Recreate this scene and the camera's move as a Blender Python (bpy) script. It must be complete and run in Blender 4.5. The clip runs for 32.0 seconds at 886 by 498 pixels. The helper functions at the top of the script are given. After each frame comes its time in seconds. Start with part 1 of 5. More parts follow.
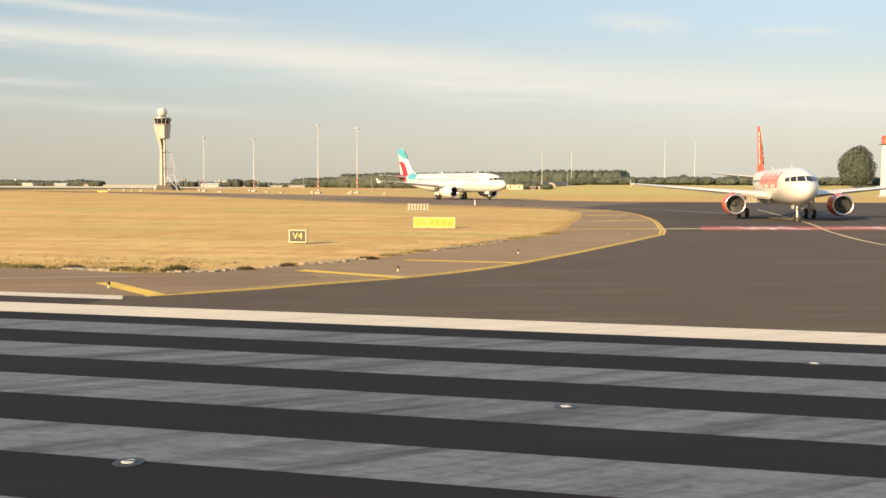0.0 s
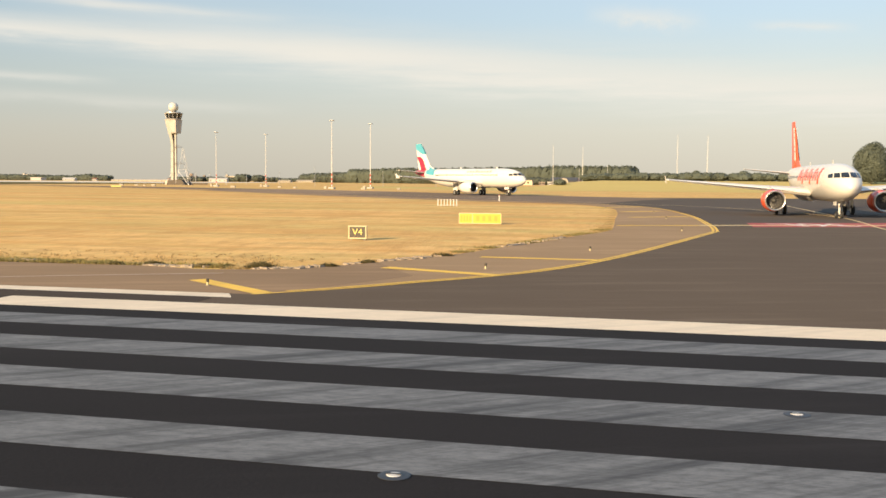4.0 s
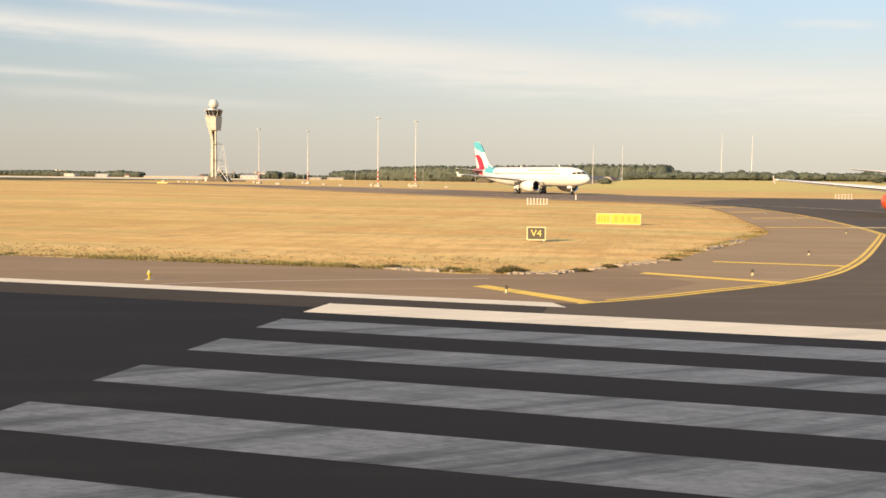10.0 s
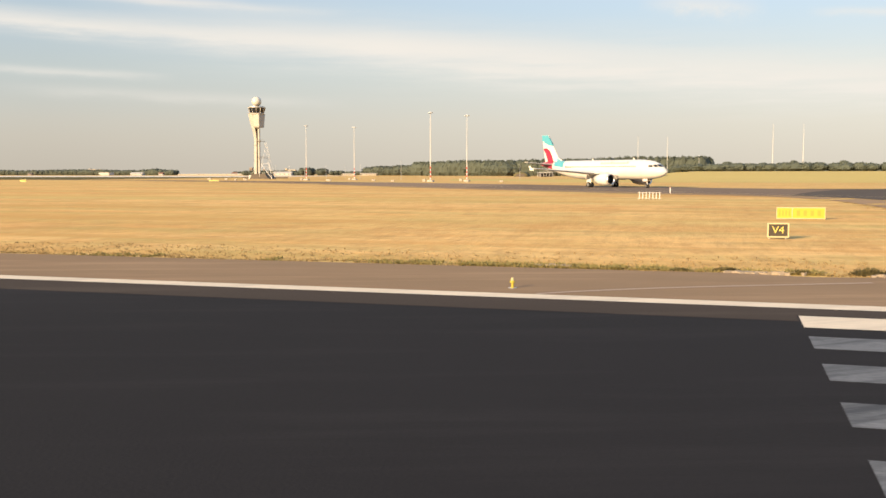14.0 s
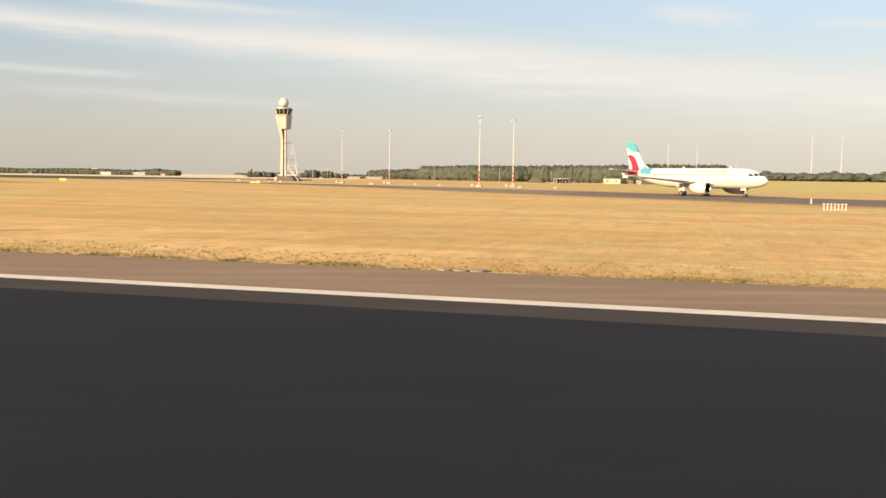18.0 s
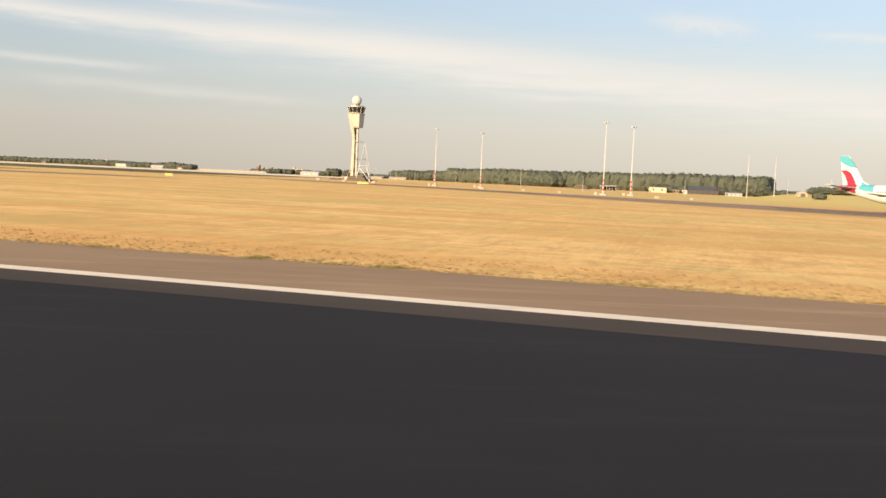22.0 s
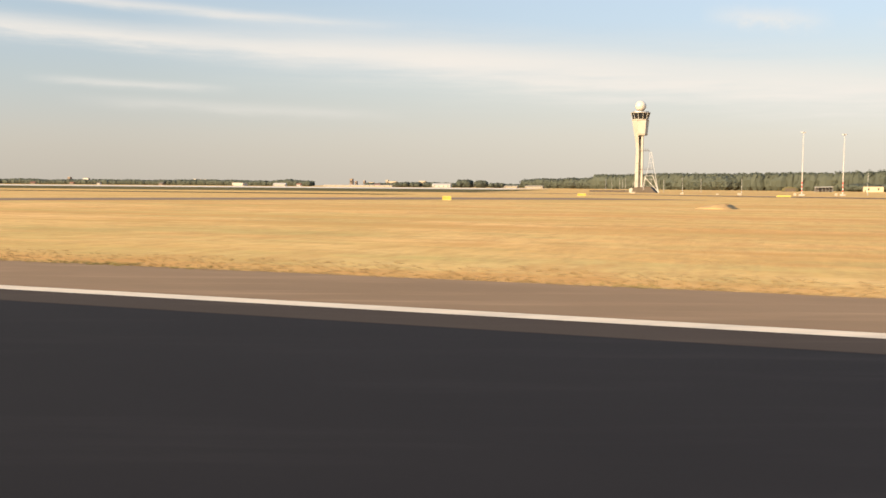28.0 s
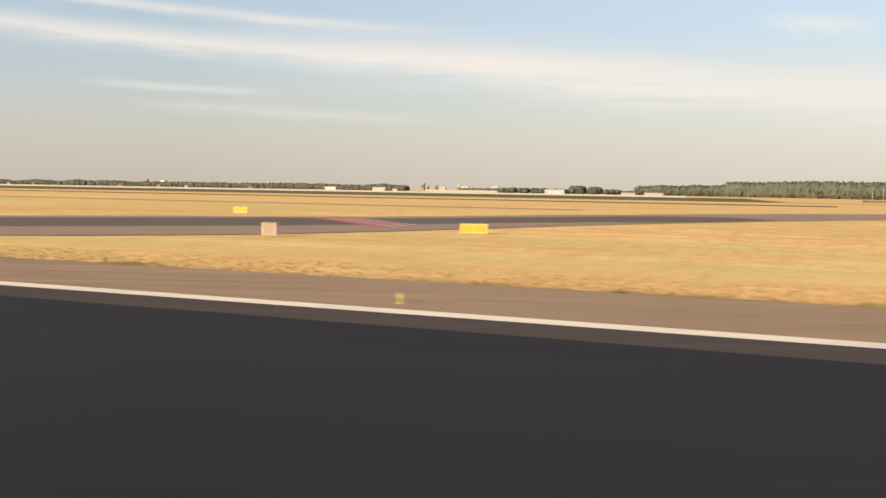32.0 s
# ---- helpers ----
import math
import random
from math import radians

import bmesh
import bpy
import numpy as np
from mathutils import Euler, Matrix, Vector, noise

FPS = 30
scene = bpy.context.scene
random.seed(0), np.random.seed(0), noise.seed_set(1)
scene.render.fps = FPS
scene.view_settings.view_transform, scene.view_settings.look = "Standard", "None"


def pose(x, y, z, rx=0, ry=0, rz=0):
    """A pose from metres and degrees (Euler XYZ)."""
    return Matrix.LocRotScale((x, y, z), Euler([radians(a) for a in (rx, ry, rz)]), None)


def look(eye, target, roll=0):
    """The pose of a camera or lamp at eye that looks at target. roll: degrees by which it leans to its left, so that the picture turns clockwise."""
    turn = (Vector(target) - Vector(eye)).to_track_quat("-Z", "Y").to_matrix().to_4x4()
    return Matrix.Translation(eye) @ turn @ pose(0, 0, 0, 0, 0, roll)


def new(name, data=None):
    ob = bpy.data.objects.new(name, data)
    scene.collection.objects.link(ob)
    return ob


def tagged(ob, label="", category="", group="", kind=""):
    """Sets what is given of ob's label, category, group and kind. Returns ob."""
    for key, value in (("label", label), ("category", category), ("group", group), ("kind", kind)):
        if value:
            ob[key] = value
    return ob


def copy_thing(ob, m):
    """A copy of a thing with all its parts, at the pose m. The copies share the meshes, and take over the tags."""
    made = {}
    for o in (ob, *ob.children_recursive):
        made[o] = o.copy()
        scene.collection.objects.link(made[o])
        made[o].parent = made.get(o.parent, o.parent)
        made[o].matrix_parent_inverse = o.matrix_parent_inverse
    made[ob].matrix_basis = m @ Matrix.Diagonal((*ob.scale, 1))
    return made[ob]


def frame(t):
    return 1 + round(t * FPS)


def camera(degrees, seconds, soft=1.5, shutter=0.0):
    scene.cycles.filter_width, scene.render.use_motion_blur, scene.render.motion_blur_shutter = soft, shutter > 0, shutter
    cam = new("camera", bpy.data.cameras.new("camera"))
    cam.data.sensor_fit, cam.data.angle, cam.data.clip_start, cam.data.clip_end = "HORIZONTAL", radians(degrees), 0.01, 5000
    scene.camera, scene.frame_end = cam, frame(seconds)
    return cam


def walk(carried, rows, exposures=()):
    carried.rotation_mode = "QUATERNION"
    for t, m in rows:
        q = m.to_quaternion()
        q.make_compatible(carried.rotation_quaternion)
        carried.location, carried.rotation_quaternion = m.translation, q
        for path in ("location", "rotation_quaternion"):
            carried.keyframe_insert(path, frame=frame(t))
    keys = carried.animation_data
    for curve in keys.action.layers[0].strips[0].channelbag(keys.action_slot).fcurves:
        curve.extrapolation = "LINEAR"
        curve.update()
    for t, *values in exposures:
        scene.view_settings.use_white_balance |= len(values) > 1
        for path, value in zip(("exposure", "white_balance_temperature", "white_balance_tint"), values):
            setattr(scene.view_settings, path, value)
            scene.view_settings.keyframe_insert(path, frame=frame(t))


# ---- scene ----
# An airfield at low evening sun, seen from a jet that starts its take-off run.
# x runs back along the runway, y away from it, z up.
cam = camera(49.89, 32.0, soft=1.6, shutter=0.2)
EYE_Z = 3.322
# seconds, x, y, yaw, pitch, roll
PATH = [
    (0.0, 0.00, -1.57, 13.11, -3.77, 0.24), (0.5, -0.38, -1.59, 13.24, -3.80, 0.41), (1.0, -0.76, -1.61, 13.27, -3.89, 0.42),
    (1.5, -1.15, -1.62, 13.35, -4.00, 0.37), (2.0, -1.53, -1.62, 13.38, -4.02, 0.55), (2.5, -1.93, -1.63, 13.48, -3.95, 0.41),
    (3.0, -2.34, -1.63, 13.48, -3.97, 0.33), (3.5, -2.77, -1.63, 13.43, -4.04, 0.37), (4.0, -3.22, -1.63, 13.48, -4.05, 0.37),
    (4.5, -3.69, -1.63, 13.59, -4.12, 0.35), (5.0, -4.20, -1.64, 13.69, -4.17, 0.33), (5.5, -4.77, -1.64, 13.74, -4.19, 0.33),
    (6.0, -5.39, -1.64, 13.64, -4.30, 0.50), (6.5, -6.07, -1.65, 13.62, -4.27, 0.61), (7.0, -6.80, -1.65, 14.31, -4.34, 0.54),
    (7.5, -7.58, -1.66, 15.13, -4.29, -0.10), (8.0, -8.40, -1.67, 15.48, -4.18, -0.08), (8.5, -9.25, -1.68, 15.23, -4.17, 0.25),
    (9.0, -10.14, -1.69, 14.86, -4.16, 0.23), (9.5, -11.06, -1.70, 14.87, -4.07, 0.54), (10.0, -12.02, -1.71, 15.02, -4.19, 0.65),
    (10.5, -13.04, -1.72, 15.22, -4.52, 0.58), (11.0, -14.17, -1.73, 15.43, -4.63, 0.13), (11.5, -15.41, -1.74, 15.80, -4.66, -0.38),
    (12.0, -16.73, -1.75, 16.09, -4.65, -0.40), (12.5, -18.13, -1.76, 16.29, -4.72, -0.37), (13.0, -19.65, -1.77, 16.53, -4.59, -0.57),
    (13.5, -21.28, -1.77, 16.63, -4.53, -0.35), (14.0, -23.03, -1.77, 16.72, -4.52, -0.05), (14.5, -24.92, -1.77, 16.57, -4.49, 0.44),
    (15.0, -27.02, -1.76, 16.51, -4.45, 0.42), (15.5, -29.33, -1.75, 16.38, -4.36, 0.34), (16.0, -31.94, -1.73, 16.24, -4.27, 0.26),
    (16.5, -34.93, -1.71, 16.18, -4.23, 0.24), (17.0, -38.29, -1.69, 16.16, -4.17, 0.28), (17.5, -42.06, -1.66, 16.29, -4.16, 0.34),
    (18.0, -46.27, -1.62, 16.33, -4.25, 0.84), (18.5, -50.97, -1.58, 16.26, -4.41, 1.42), (19.0, -56.16, -1.54, 16.14, -4.37, 2.06),
    (19.5, -61.84, -1.48, 15.85, -4.24, 2.42), (20.0, -68.02, -1.42, 16.00, -4.10, 2.25), (20.5, -74.69, -1.36, 15.91, -4.15, 2.37),
    (21.0, -81.84, -1.29, 15.95, -4.21, 2.52), (21.5, -89.46, -1.21, 16.08, -4.20, 2.51), (22.0, -97.58, -1.13, 16.11, -4.16, 2.58),
    (22.5, -106.23, -1.04, 16.39, -3.89, 1.98), (23.0, -115.43, -0.95, 16.73, -3.87, 1.51), (23.5, -125.22, -0.86, 16.98, -4.19, 1.94),
    (24.0, -135.60, -0.76, 17.41, -4.16, 1.54), (24.5, -146.60, -0.66, 17.81, -4.29, 1.60), (25.0, -158.19, -0.56, 18.52, -4.23, 1.21),
    (25.5, -170.36, -0.46, 19.21, -4.34, 1.04), (26.0, -183.10, -0.35, 19.32, -4.31, 1.06), (26.5, -196.42, -0.25, 19.56, -4.22, 1.05),
    (27.0, -210.28, -0.16, 19.81, -4.14, 1.06), (27.5, -224.66, -0.07, 19.92, -4.10, 1.08), (28.0, -239.57, 0.02, 20.16, -3.80, 0.41),
    (28.5, -255.01, 0.09, 20.27, -3.52, -0.41), (29.0, -270.98, 0.16, 20.80, -3.51, 0.41), (29.5, -287.46, 0.21, 21.36, -3.96, 1.34),
    (30.0, -304.46, 0.25, 21.75, -3.77, 0.06), (30.5, -321.98, 0.27, 22.10, -3.80, -0.30), (31.0, -340.02, 0.27, 22.47, -3.65, -0.45),
    (31.5, -358.60, 0.25, 22.49, -3.57, 0.01), (32.0, -377.71, 0.20, 22.81, -3.54, 0.94),
]

walk(cam, [(t, pose(x, y, EYE_Z, 90 + pitch, 0, yaw) @ pose(0, 0, 0, 0, 0, roll)) for t, x, y, yaw, pitch, roll in PATH],
     exposures=[(0.0, 1.46, 6450, 7), (6.0, 1.46, 6450, 8.5), (13.0, 1.5, 6430, 10.5), (32.0, 1.5, 6430, 11.5)])

# ---- world, sun ----
SUN_TURN, SUN_RISE = 26.0, 16.0    # degrees: shadows lean from +y towards +x
sun = new("sun", bpy.data.lights.new("sun", "SUN"))
sun.data.energy, sun.data.angle, sun.data.color = 4.0, radians(0.6), (1.0, 0.738, 0.445)
to_sun = Vector((-math.sin(radians(SUN_TURN)) * math.cos(radians(SUN_RISE)),
                 -math.cos(radians(SUN_TURN)) * math.cos(radians(SUN_RISE)), math.sin(radians(SUN_RISE))))
sun.matrix_world = look(to_sun * 200, (0, 0, 0))

world = bpy.data.worlds.new("evening_sky")
scene.world = world
world.use_nodes = True
wt = world.node_tree
wt.nodes.clear()


def wnode(kind, **kw):
    n = wt.nodes.new(kind)
    for k, v in kw.items():
        if k == "op":
            n.operation = v
        elif k == "blend":
            n.data_type, n.blend_type = "RGBA", v
    return n


def wmath(op, a, b=None, c=None, clamp=False):
    n = wnode("ShaderNodeMath", op=op)
    n.use_clamp = clamp
    for i, v in enumerate((a, b, c)):
        if v is None:
            continue
        if isinstance(v, (int, float)):
            n.inputs[i].default_value = v
        else:
            wt.links.new(v, n.inputs[i])
    return n.outputs[0]


def wmix(fac, a, b):
    n = wnode("ShaderNodeMix", blend="MIX")
    for sock, v in ((n.inputs[0], fac), (n.inputs[6], a), (n.inputs[7], b)):
        if isinstance(v, (int, float)):
            sock.default_value = v
        elif isinstance(v, tuple):
            sock.default_value = (*v, 1)
        else:
            wt.links.new(v, sock)
    return n.outputs[2]


coord = wnode("ShaderNodeTexCoord")
split = wnode("ShaderNodeSeparateXYZ")
wt.links.new(coord.outputs["Generated"], split.inputs[0])
sx, sy, sz = split.outputs
az = wmath("MULTIPLY", wmath("ARCTAN2", sx, sy), 180 / math.pi)
el = wmath("MULTIPLY", wmath("ARCSINE", sz), 180 / math.pi)
nish = wnode("ShaderNodeTexSky")
nish.sky_type, nish.sun_disc = "NISHITA", False
nish.sun_elevation, nish.sun_rotation = radians(SUN_RISE), math.atan2(to_sun.x, to_sun.y)
nish.dust_density, nish.air_density, nish.ozone_density = 2.0, 1.0, 1.0
base = wnode("ShaderNodeVectorMath", op="SCALE")
wt.links.new(nish.outputs[0], base.inputs[0])
base.inputs[3].default_value = 0.065
# the evening haze: cream over the horizon, thinning into pale blue
ramp = wnode("ShaderNodeValToRGB")
wt.links.new(wmath("MULTIPLY", el, 1 / 30.0, clamp=True), ramp.inputs[0])
stops = ((0.0, (0.230, 0.207, 0.170)), (0.10, (0.240, 0.224, 0.191)), (0.20, (0.225, 0.236, 0.222)), (0.32, (0.193, 0.234, 0.264)), (0.8, (0.13, 0.20, 0.31)))
while len(ramp.color_ramp.elements) < len(stops):
    ramp.color_ramp.elements.new(0.5)
for e, (u, c) in zip(ramp.color_ramp.elements, stops):
    e.position, e.color = u, (*c, 1)
# a little clearer towards the north
clear = wmath("MULTIPLY_ADD", az, -1 / 60.0, -0.25, clamp=True)
haze = wmix(wmath("MULTIPLY", clear, wmath("MULTIPLY_ADD", el, 1 / 7.0, -0.3, clamp=True)), ramp.outputs[0], (0.172, 0.215, 0.238))
# brighter towards the right, fitted to the camera's view
glow = wnode("ShaderNodeVectorMath", op="SCALE")
wt.links.new(haze, glow.inputs[0])
wt.links.new(wmath("MULTIPLY_ADD", wmath("MULTIPLY_ADD", az, 1 / 46.0, 0.85, clamp=True), 0.24, 0.94), glow.inputs[3])
sky = wmix(0.9, base.outputs[0], glow.outputs[0])


def cirrus(lines, width, dense, length, az0, az1, seed, soft=6.0):
    """One streak of high cloud: its height follows a straight rise along the azimuth."""
    (a, ea), (b, eb) = lines
    slope = (eb - ea) / (b - a)
    mid = wmath("MULTIPLY_ADD", wmath("SUBTRACT", az, a), slope, ea)
    comb = wnode("ShaderNodeCombineXYZ")
    for i, v in enumerate((wmath("MULTIPLY", az, 1 / length), wmath("MULTIPLY_ADD", el, 0.9, seed))):
        wt.links.new(v, comb.inputs[i])
    tex = wnode("ShaderNodeTexNoise")
    tex.inputs["Scale"].default_value, tex.inputs["Detail"].default_value = 1.6, 6.0
    tex.inputs["Roughness"].default_value = 0.62
    wt.links.new(comb.outputs[0], tex.inputs["Vector"])
    wobble = wmath("MULTIPLY_ADD", tex.outputs[0], width * 1.6, -width * 0.8)
    off = wmath("DIVIDE", wmath("ADD", wmath("SUBTRACT", el, mid), wobble), width)
    core = wmath("POWER", 2.718, wmath("MULTIPLY", wmath("MULTIPLY", off, off), -1.0))
    into = wmath("MULTIPLY_ADD", wmath("SUBTRACT", az, az0), 1 / soft, 0, clamp=True)
    out = wmath("MULTIPLY_ADD", wmath("SUBTRACT", az1, az), 1 / soft, 0, clamp=True)
    grain = wmath("MULTIPLY_ADD", tex.outputs[0], 1.3, 0.2, clamp=True)
    return wmath("MULTIPLY", wmath("MULTIPLY", core, grain), wmath("MULTIPLY", wmath("MULTIPLY", into, out), dense), clamp=True)


for args in (((-38.0, 8.2), (-19.3, 7.45), 0.62, 0.85, 9.0, -75, -6, 0.3, 14.0),
             ((-19.3, 7.3), (6.8, 5.1), 1.45, 0.9, 14.0, -38, 60, 3.1, 18.0),
             ((-39.1, 10.02), (-27.7, 9.5), 0.28, 0.65, 7.0, -60, -22, 7.7, 8.0),
             ((-37.9, 5.62), (-32.5, 5.5), 0.22, 0.45, 5.0, -44, -32, 5.2, 3.0),
             ((-35.7, 4.5), (-25.9, 4.2), 0.32, 0.30, 6.0, -42, -22, 9.4, 5.0),
             ((-4.4, 9.7), (0.8, 9.2), 0.5, 0.6, 1.6, -5.4, 2.0, 2.2, 2.6),
             ((4.5, 8.85), (9.5, 8.5), 0.22, 0.5, 1.8, 3.8, 10.0, 6.2, 2.0),
             ((-60.0, 16.0), (40.0, 13.0), 1.6, 0.45, 16.0, -90, 70, 11.0, 20.0)):
    sky = wmix(cirrus((args[0], args[1]), *args[2:]), sky, (0.325, 0.304, 0.272))
back = wnode("ShaderNodeBackground")
wt.links.new(sky, back.inputs[0])
wout = wnode("ShaderNodeOutputWorld")
wt.links.new(back.outputs[0], wout.inputs[0])


# ---- materials ----
class Mat:
    """A small helper round one node material."""

    def __init__(self, name, rough=0.7, metal=0.0, spec=0.5):
        self.m = bpy.data.materials.new(name)
        self.m.use_nodes = True
        self.t = self.m.node_tree
        self.b = self.t.nodes["Principled BSDF"]
        self.b.inputs["Roughness"].default_value = rough
        self.b.inputs["Metallic"].default_value = metal
        self.b.inputs["Specular IOR Level"].default_value = spec

    def coord(self, kind="Object", scale=(1, 1, 1), turn=(0, 0, 0)):
        if kind == "World":
            c = self.t.nodes.new("ShaderNodeNewGeometry").outputs["Position"]
        else:
            c = self.t.nodes.new("ShaderNodeTexCoord").outputs[kind]
        mp = self.t.nodes.new("ShaderNodeMapping")
        mp.inputs["Scale"].default_value = scale
        if any(turn):
            spin = self.t.nodes.new("ShaderNodeMapping")
            spin.inputs["Rotation"].default_value = tuple(radians(v) for v in turn)
            self.t.links.new(c, spin.inputs["Vector"])
            c = spin.outputs[0]
        self.t.links.new(c, mp.inputs["Vector"])
        return mp.outputs[0]

    def noise(self, at, scale, detail=4.0, rough=0.6, lo=0.3, hi=0.7):
        n = self.t.nodes.new("ShaderNodeTexNoise")
        n.inputs["Scale"].default_value, n.inputs["Detail"].default_value = scale, detail
        n.inputs["Roughness"].default_value = rough
        self.t.links.new(at, n.inputs["Vector"])
        r = self.t.nodes.new("ShaderNodeMapRange")
        r.inputs["From Min"].default_value, r.inputs["From Max"].default_value = lo, hi
        self.t.links.new(n.outputs[0], r.inputs[0])
        return r.outputs[0]

    def mix(self, fac, a, b, how="MIX"):
        n = self.t.nodes.new("ShaderNodeMix")
        n.data_type, n.blend_type = "RGBA", how
        for sock, v in ((n.inputs[0], fac), (n.inputs[6], a), (n.inputs[7], b)):
            if isinstance(v, (int, float)):
                sock.default_value = v
            elif isinstance(v, tuple):
                sock.default_value = (*v, 1)
            else:
                self.t.links.new(v, sock)
        return n.outputs[2]

    def times(self, a, b):
        n = self.t.nodes.new("ShaderNodeMath")
        n.operation = "MULTIPLY"
        for i, v in enumerate((a, b)):
            if isinstance(v, (int, float)):
                n.inputs[i].default_value = v
            else:
                self.t.links.new(v, n.inputs[i])
        return n.outputs[0]

    def colour(self, c):
        if isinstance(c, tuple):
            self.b.inputs["Base Color"].default_value = (*c, 1)
        else:
            self.t.links.new(c, self.b.inputs["Base Color"])
        return self

    def bump(self, h, strength=0.3, dist=0.02):
        n = self.t.nodes.new("ShaderNodeBump")
        n.inputs["Strength"].default_value, n.inputs["Distance"].default_value = strength, dist
        self.t.links.new(h, n.inputs["Height"])
        self.t.links.new(n.outputs[0], self.b.inputs["Normal"])
        return self


def plain(name, col, rough=0.6, metal=0.0, vary=0.25, scale=0.6, grain=18.0, spec=0.5):
    """A painted or bare surface with stains at a large and a fine scale."""
    k = Mat(name, rough, metal, spec)
    at = k.coord("Object")
    big = k.noise(at, scale, 4)
    fine = k.noise(at, grain, 3)
    dirty = tuple(c * (1 - vary) for c in col)
    k.colour(k.mix(k.times(fine, 0.35), k.mix(k.times(big, 0.8), col, dirty), tuple(c * (1 - vary * 0.8) for c in col)))
    return k.m


def asphalt(name, col, light, patch=0.5):
    k = Mat(name, 0.95, 0, 0.08)
    at = k.coord("World")
    long_ = k.coord("World", (0.12, 1.0, 1.0))
    lanes = k.noise(long_, 0.35, 4, 0.55)
    stains = k.noise(at, 0.09, 5, 0.6, 0.35, 0.7)
    grit = k.noise(at, 14.0, 3, 0.7, 0.2, 0.8)
    c = k.mix(k.times(lanes, patch), col, light)
    c = k.mix(k.times(stains, 0.45), c, tuple(v * 0.72 for v in col))
    c = k.mix(k.times(grit, 0.28), c, tuple(v * 1.9 for v in col))
    scrape = k.noise(k.coord("World", (0.08, 0.8, 1), (0, 0, -20)), 0.9, 5, 0.7, 0.52, 0.72)
    c = k.mix(k.times(scrape, 0.4), c, tuple(v * 1.6 for v in light))
    k.colour(c)
    k.bump(grit, 0.35, 0.01)
    return k.m


def marking(name, col, under, wear=0.35, streak=(0.06, 0.9, 1)):
    """Road paint, worn through to the asphalt in streaks along the runway."""
    k = Mat(name, 0.75, 0, 0.3)
    at = k.coord("World", streak)
    at2 = k.coord("World", (0.5, 1.0, 1))
    worn = k.noise(at, 4.5, 7, 0.75, 0.40, 0.70)
    spots = k.noise(at2, 5.0, 5, 0.7, 0.45, 0.72)
    dull = k.noise(k.coord("World"), 0.35, 3)
    scuff = k.noise(k.coord("World", (0.07, 0.9, 1), (0, 0, -40)), 1.5, 6, 0.72, 0.46, 0.64)
    fine = k.noise(k.coord("World", (0.3, 1.0, 1), (0, 0, -12)), 16.0, 6, 0.8, 0.46, 0.66)
    c = k.mix(k.times(dull, 0.3), col, tuple(v * 0.75 for v in col))
    c = k.mix(k.times(worn, wear * 0.6), c, under)
    c = k.mix(k.times(spots, wear * 0.6), c, under)
    c = k.mix(k.times(scuff, min(1.0, wear * 1.2)), c, under)
    c = k.mix(k.times(fine, wear * 0.7), c, under)
    k.colour(c)
    return k.m


def grass_material(name="dry_grass", lush=0.0):
    k = Mat(name, 0.95, 0, 0.1)
    at = k.coord("World")
    mow = k.coord("World", (0.02, 1.0, 1.0))
    patchy = k.coord("World", (0.25, 1.0, 1.0))
    mow_far = k.coord("World", (0.004, 0.06, 1.0))
    straw, pale, brown, green = (0.66, 0.385, 0.132), (0.74, 0.485, 0.200), (0.51, 0.275, 0.092), (0.47, 0.375, 0.13)
    soft = k.coord("World", (0.4, 1.0, 1.0))
    c = k.mix(k.noise(patchy, 0.30, 6, 0.65, 0.3, 0.7), straw, pale)
    c = k.mix(k.times(k.noise(mow, 0.9, 4, 0.6, 0.5, 0.75), 0.25), c, brown)
    c = k.mix(k.times(k.noise(soft, 0.045, 6, 0.65, 0.46, 0.62), 0.65), c, (0.54, 0.275, 0.080))
    c = k.mix(k.times(k.noise(soft, 0.075, 6, 0.7, 0.5, 0.64), 0.7), c, (0.40, 0.31, 0.105))
    c = k.mix(k.times(k.noise(soft, 0.21, 6, 0.7, 0.5, 0.66), 0.6), c, (0.36, 0.28, 0.095))
    c = k.mix(k.times(k.noise(patchy, 0.5, 6, 0.75, 0.5, 0.7), 0.6), c, brown)
    c = k.mix(k.times(k.noise(soft, 0.33, 6, 0.7, 0.54, 0.7), 0.5), c, (0.33, 0.17, 0.06))
    c = k.mix(k.times(k.noise(mow_far, 1.0, 5, 0.6, 0.48, 0.64), 0.6), c, green)
    deep = k.coord("World", (1.0, 0.28, 1.0))
    clump = k.noise(deep, 0.55, 7, 0.75, 0.32, 0.68)
    c = k.mix(k.times(k.noise(deep, 0.9, 7, 0.78, 0.48, 0.68), 0.65), c, (0.36, 0.21, 0.075))
    c = k.mix(k.times(k.noise(deep, 0.25, 6, 0.7, 0.5, 0.66), 0.5), c, (0.46, 0.24, 0.075))
    c = k.mix(k.times(k.noise(soft, 1.6, 6, 0.8, 0.52, 0.72), 0.5), c, (0.33, 0.19, 0.07))
    c = k.mix(k.times(k.noise(at, 5.0, 5, 0.8, 0.5, 0.75), 0.45), c, (0.74, 0.54, 0.26))
    swathe = k.coord("World", (0.05, 1.0, 1.0))
    c = k.mix(k.times(k.noise(swathe, 0.055, 4, 0.55, 0.5, 0.62), 0.45), c, (0.50, 0.37, 0.125))
    c = k.mix(k.times(k.noise(swathe, 0.11, 4, 0.55, 0.53, 0.62), 0.45), c, (0.50, 0.25, 0.075))
    if lush:
        c = k.mix(lush, c, green)
    k.colour(c)
    k.bump(clump, 0.25, 0.28)
    return k.m


